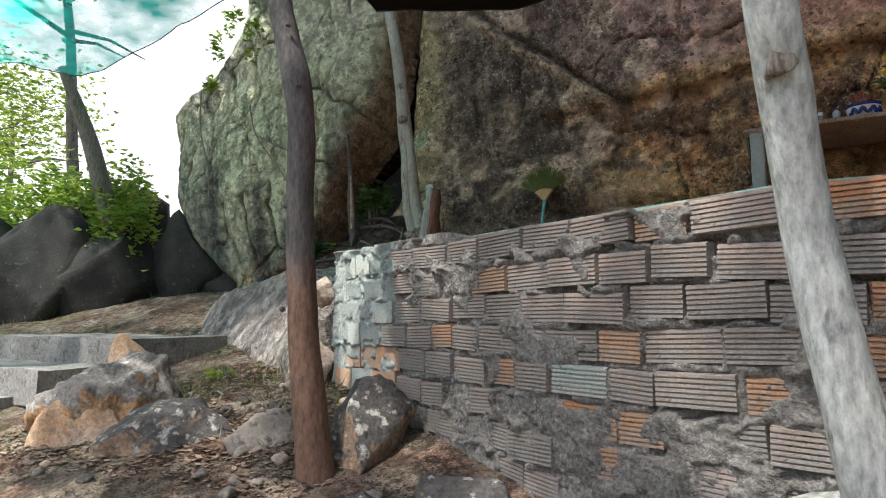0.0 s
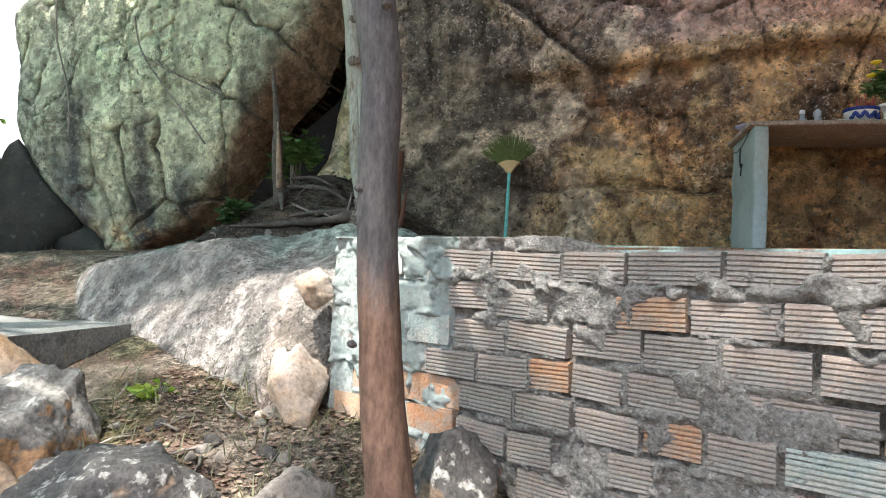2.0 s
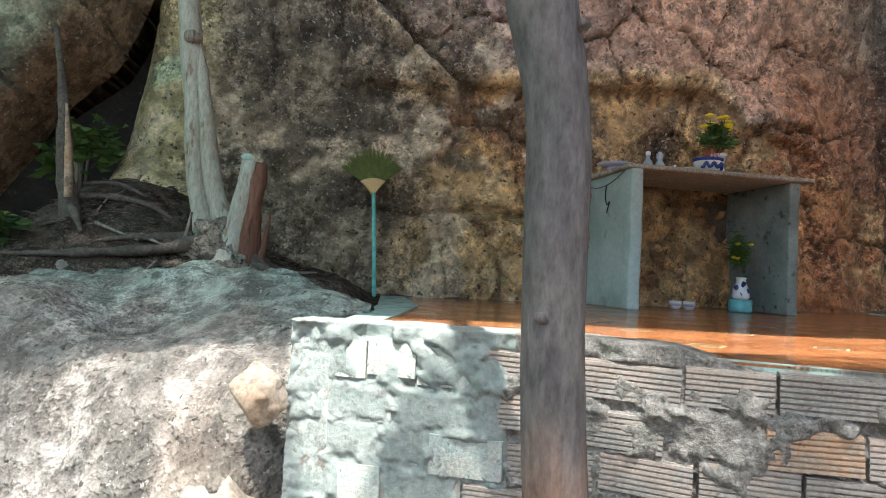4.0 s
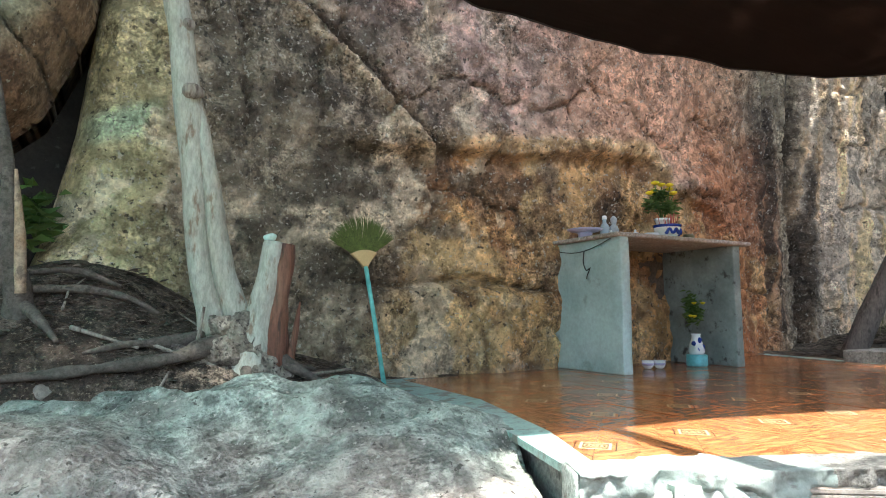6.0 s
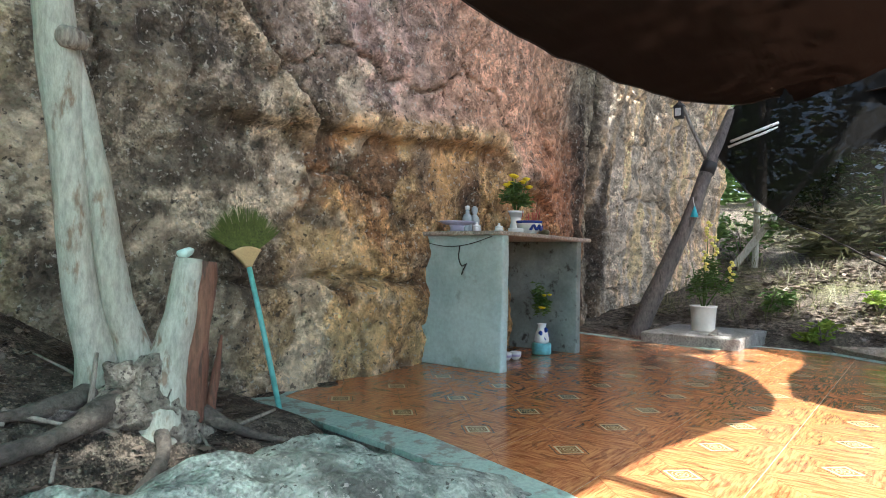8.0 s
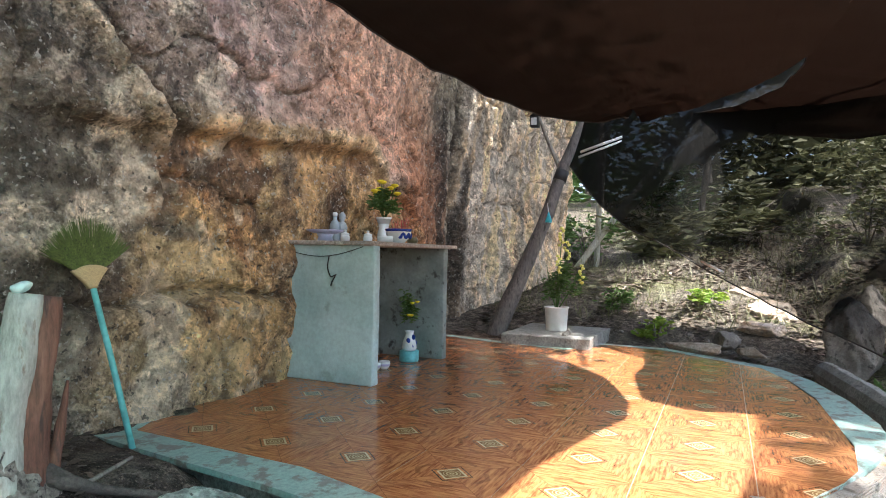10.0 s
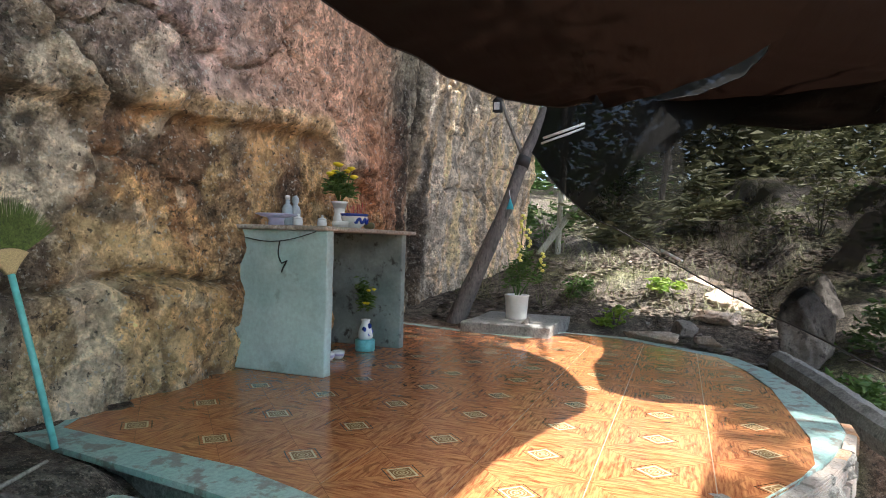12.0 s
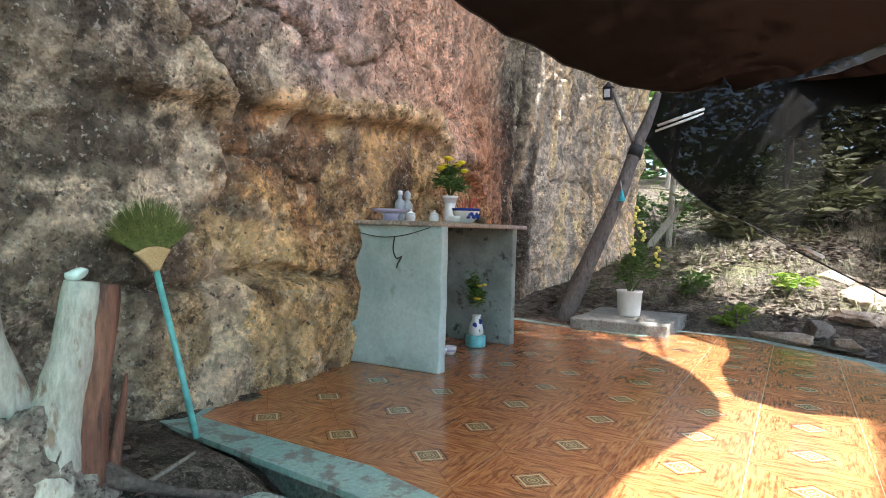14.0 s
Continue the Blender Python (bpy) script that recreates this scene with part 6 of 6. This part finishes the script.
def tree(label, at, height, lean, radius, crown, n, size, seed, bark, leaves):
    z = float(ground_z(np.array(at[0]), np.array(at[1]))) - 0.05
    ob = thing("tree", label, "tree", (at[0], at[1], z))
    r = random.Random(seed)
    top = Vector((lean[0], lean[1], height))
    pts = [Vector((0, 0, 0)), top * 0.35 + Vector((r.uniform(-0.1, 0.1), r.uniform(-0.1, 0.1), 0)), top * 0.7 + Vector((r.uniform(-0.1, 0.1), r.uniform(-0.1, 0.1), 0)), top]
    part("trunk", tube(pts, [radius, radius * 0.85, radius * 0.65, radius * 0.35], 10, 0.06, seed, None, 0.15), bark, ob)
    for k in range(7 if n else 0):
        p = pts[2] * (1 - k / 9) + top * (k / 9) - Vector((0, 0, 0.15 * height * (k % 3) / 3))
        a = r.uniform(0, 6.28)
        q = p + Vector((crown[0] * 0.8 * math.cos(a), crown[1] * 0.8 * math.sin(a), crown[2] * r.uniform(0.0, 0.7)))
        part("limb", tube([p, (p + q) / 2 + Vector((0, 0, 0.1)), q], [radius * 0.4, radius * 0.25, radius * 0.08], 6), bark, ob)
    if n:
        foliage("crown", ob, n, tuple(top), crown, size, seed, leaves, "", 0.5, 0.3)
    return ob


def grow(label, x, y, h, lean, rad, crown, n, size, seed, bark, leaves):
    tree(label, (x, y), h, lean, rad, crown, n, size, seed, bark, leaves)


# first two crowns are widened out of view to shade the slope
grow("slim pale tree on the slope", 6.8, 4.1, 5.2, (-0.6, -0.6), 0.05, (2.0, 2.2, 0.9), 2600, 0.16, 1, BARK_PALE, LEAF_MID)
grow("slim grey tree on the slope", 8.5, 2.6, 5.4, (-0.8, -0.8), 0.06, (2.2, 2.4, 0.9), 2600, 0.16, 2, BARK_GREY, LEAF_OLIVE)
grow("slim pale leaning tree on the slope", 6.6, 4.4, 2.3, (0.6, -1.6), 0.06, (0.5, 0.5, 0.4), 0, 0.1, 3, BARK_PALE, LEAF_MID)
grow("leafy green tree up the slope", 12.0, 5.0, 4.5, (0.2, 0.2), 0.10, (2.0, 2.0, 1.6), 2600, 0.20, 4, BARK_GREY, LEAF_MID)
grow("leafy green tree up the slope", 14.0, 2.5, 4.5, (0.2, 0.2), 0.10, (2.2, 2.2, 1.8), 2600, 0.22, 5, BARK_GREY, LEAF_OLIVE)
grow("leafy green tree up the slope", 12.5, -0.5, 4.2, (0.2, 0.2), 0.10, (2.0, 2.0, 1.7), 2400, 0.20, 6, BARK_GREY, LEAF_MID)
grow("leafy tree beyond the terrace", 10.0, -3.0, 4.0, (0.2, 0.2), 0.10, (2.0, 2.0, 1.7), 2400, 0.18, 7, BARK_GREY, LEAF_MID)
grow("leafy tree beyond the terrace", 6.5, -4.5, 4.0, (0.2, 0.2), 0.10, (1.8, 1.8, 1.6), 2200, 0.18, 8, BARK_GREY, LEAF_MID)
grow("leafy green tree high up the slope", 18.0, 6.5, 6.0, (0.2, 0.2), 0.12, (3.0, 3.0, 2.4), 2600, 0.30, 9, BARK_GREY, LEAF_MID)
grow("leafy green tree high up the slope", 19.0, 0.5, 6.0, (0.2, 0.2), 0.12, (3.0, 3.0, 2.4), 2600, 0.30, 10, BARK_GREY, LEAF_OLIVE)
# two unseen trees added so their crowns block sun from cliff and altar
for x, y, lean, crown, n, seed in ((-6.5, -3.6, (2.2, 5.75), (4.0, 0.8, 0.45), 6500, 21), (5.6, -3.6, (-3.4, 5.8), (3.9, 1.4, 0.35), 9500, 22)):
    tree("unseen tree added to shade cliff and altar", (x, y), 8.0 if x < 0 else 5.6, lean, 0.16, crown, n, 0.28, seed, BARK_GREY, LEAF_MID)
grow("tall leaning tree behind the steps", -6.98, 4.5, 2.7, (-0.25, -0.95), 0.14, (0.5, 0.5, 0.3), 0, 0.1, 11, BARK_GREY, LEAF_BRIGHT)
# tree added with its crown above view, to shade the rear boulders
grow("tall tree added to shade the rocks", -10.3, 5.8, 6.0, (0.6, -1.2), 0.11, (2.4, 1.9, 0.8), 3200, 0.22, 14, BARK_GREY, LEAF_BRIGHT)
grow("sunlit tree behind the rocks", -12.5, 4.6, 3.4, (0.0, 0.0), 0.07, (1.8, 1.2, 0.9), 1500, 0.12, 12, BARK_GREY, LEAF_BRIGHT)
grow("sunlit tree behind the rocks", -14.5, 6.5, 4.0, (0.0, 0.0), 0.08, (2.0, 1.5, 1.2), 1500, 0.14, 13, BARK_GREY, LEAF_BRIGHT)
# dark boulders, their stone made near-black to carry the tree shade
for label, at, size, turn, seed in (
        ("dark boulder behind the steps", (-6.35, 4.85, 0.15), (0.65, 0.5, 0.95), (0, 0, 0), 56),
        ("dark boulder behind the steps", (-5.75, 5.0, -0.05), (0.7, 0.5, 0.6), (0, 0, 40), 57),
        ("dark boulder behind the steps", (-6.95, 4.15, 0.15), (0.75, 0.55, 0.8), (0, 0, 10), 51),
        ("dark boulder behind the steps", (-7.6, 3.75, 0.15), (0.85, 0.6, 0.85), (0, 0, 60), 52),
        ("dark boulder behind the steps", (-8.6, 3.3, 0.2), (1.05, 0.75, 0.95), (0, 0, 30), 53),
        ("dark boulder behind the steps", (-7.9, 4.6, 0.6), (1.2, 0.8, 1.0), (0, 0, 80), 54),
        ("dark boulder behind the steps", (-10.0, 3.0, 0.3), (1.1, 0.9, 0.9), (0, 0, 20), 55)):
    stone("boulder", label, at, size, turn, seed, STONE_SHADE, 10, 4, 0.06, "boulder", "dark boulders behind the steps")

# trailing plants on top of the cracked boulder
for k, (x, y, z) in enumerate(((-5.75, 4.62, 2.95), (-5.55, 4.62, 3.2), (-5.05, 4.50, 2.75), (-5.95, 4.7, 2.55))):
    v, f = leaf_cloud(90, (x, y - 0.12, z), (0.16, 0.08, 0.20), 0.07, 400 + k)
    ob = new("climbing_plant", mesh_of("climbing_plant", v, f, LEAF_BRIGHT, False))
    tagged(ob, "small bright climber rooted in the boulder", "plant", "plants on the boulder")

# glowing arc added so that the low sky comes out overexposed white
GLOW_SKY, ht, hb = nodes_of("glowing_white_sky")
hb.inputs["Base Color"].default_value = (0, 0, 0, 1)
hb.inputs["Emission Color"].default_value, hb.inputs["Emission Strength"].default_value = (1.0, 0.99, 0.96, 1), 0.9
arc = [(-radians(a), z) for a in np.linspace(15, 100, 18) for z in (-8, 12, 32, 52)]
sky_glow = new("backdrop", mesh_of("backdrop", [(75 * math.sin(a), 75 * math.cos(a), z) for a, z in arc], grid_faces(18, 4), GLOW_SKY))
tagged(sky_glow, "added glowing arc for the overexposed white sky", "sky", kind="structure")

# far woods round the clearing
for k, (cx, cy, cz, rx, ry, rz, n) in enumerate(((17, 9, 3.5, 5, 4, 3.5, 5000), (19, 0, 4.0, 4, 6, 3.5, 7000), (15, -9, 3.0, 5, 5, 4.0, 6000), (6, -14, 1.0, 7, 4, 4.5, 5000), (-8, -16, 0.5, 9, 4, 4.5, 5000), (-20, -4, 1.5, 4, 8, 4.0, 4000))):
    v, f = leaf_cloud(n, (cx, cy, cz), (rx, ry, rz), 0.42, 600 + k)
    tagged(new("far_woods", mesh_of("far_woods", v, f, (LEAF_MID, LEAF_OLIVE)[k % 2], False)), "dense green woods round the clearing", "woods", kind="stuff")

# fallen leaves and dry grass


def scatter(name, label, n, x0, x1, y0, y1, size, material, seed, flat=True):
    rr = np.random.RandomState(seed)
    x, y = rr.uniform(x0, x1, n), rr.uniform(y0, y1, n)
    keep = fbm(x * 1.5, y * 1.5, 0, 3, seed) > 0.44
    x, y = x[keep], y[keep]
    n = len(x)
    z = ground_z(x, y) + 0.006
    a = rr.uniform(0, 6.28, n)
    ln = size * rr.uniform(0.5, 1.3, n)
    dx, dy = np.cos(a), np.sin(a)
    tip = rr.uniform(-0.1, 0.35, n) if flat else rr.uniform(0.7, 1.6, n)
    w = ln * (0.28 if flat else 0.035)
    p = np.stack([x, y, z], -1)
    d = np.stack([dx, dy, tip], -1) * ln[:, None]
    s = np.stack([-dy, dx, rr.uniform(-0.3, 0.3, n)], -1) * w[:, None]
    v = np.stack([p, p + d * 0.5 + s, p + d, p + d * 0.5 - s], 1).reshape(-1, 3)
    i = np.arange(n)[:, None] * 4
    f = np.concatenate([i + np.array([[0, 1, 2]]), i + np.array([[0, 2, 3]])])
    ob = new(name, mesh_of(name, v, f, material, False))
    return tagged(ob, label, name.replace("_", " "), kind="stuff")


scatter("leaf_litter", "brown fallen leaves strewn over the slope", 9000, 2.9, 9.0, 0.2, 5.0, 0.10, LEAF_DRY, 501)
scatter("leaf_litter", "brown fallen leaves and chips beside the wall", 5200, -3.6, -1.5, 1.3, 2.7, 0.035, LEAF_RUSSET, 502)
scatter("leaf_litter", "dark fallen leaves among the tree roots", 1500, -4.2, -1.75, 3.6, 4.7, 0.05, LEAF_DRY, 503)
scatter("dry_grass", "thin straw-coloured grass between the boulders", 800, -3.6, -1.8, 1.6, 2.6, 0.07, LEAF_OLIVE, 504, False)
scatter("dry_grass", "sparse olive grass on the slope", 5000, 4.0, 12.0, 0.5, 5.0, 0.14, LEAF_OLIVE, 505, False)
scatter("dry_grass", "sparse grass beside the steps", 2500, -8.0, -3.6, 0.5, 4.2, 0.06, LEAF_OLIVE, 506, False)
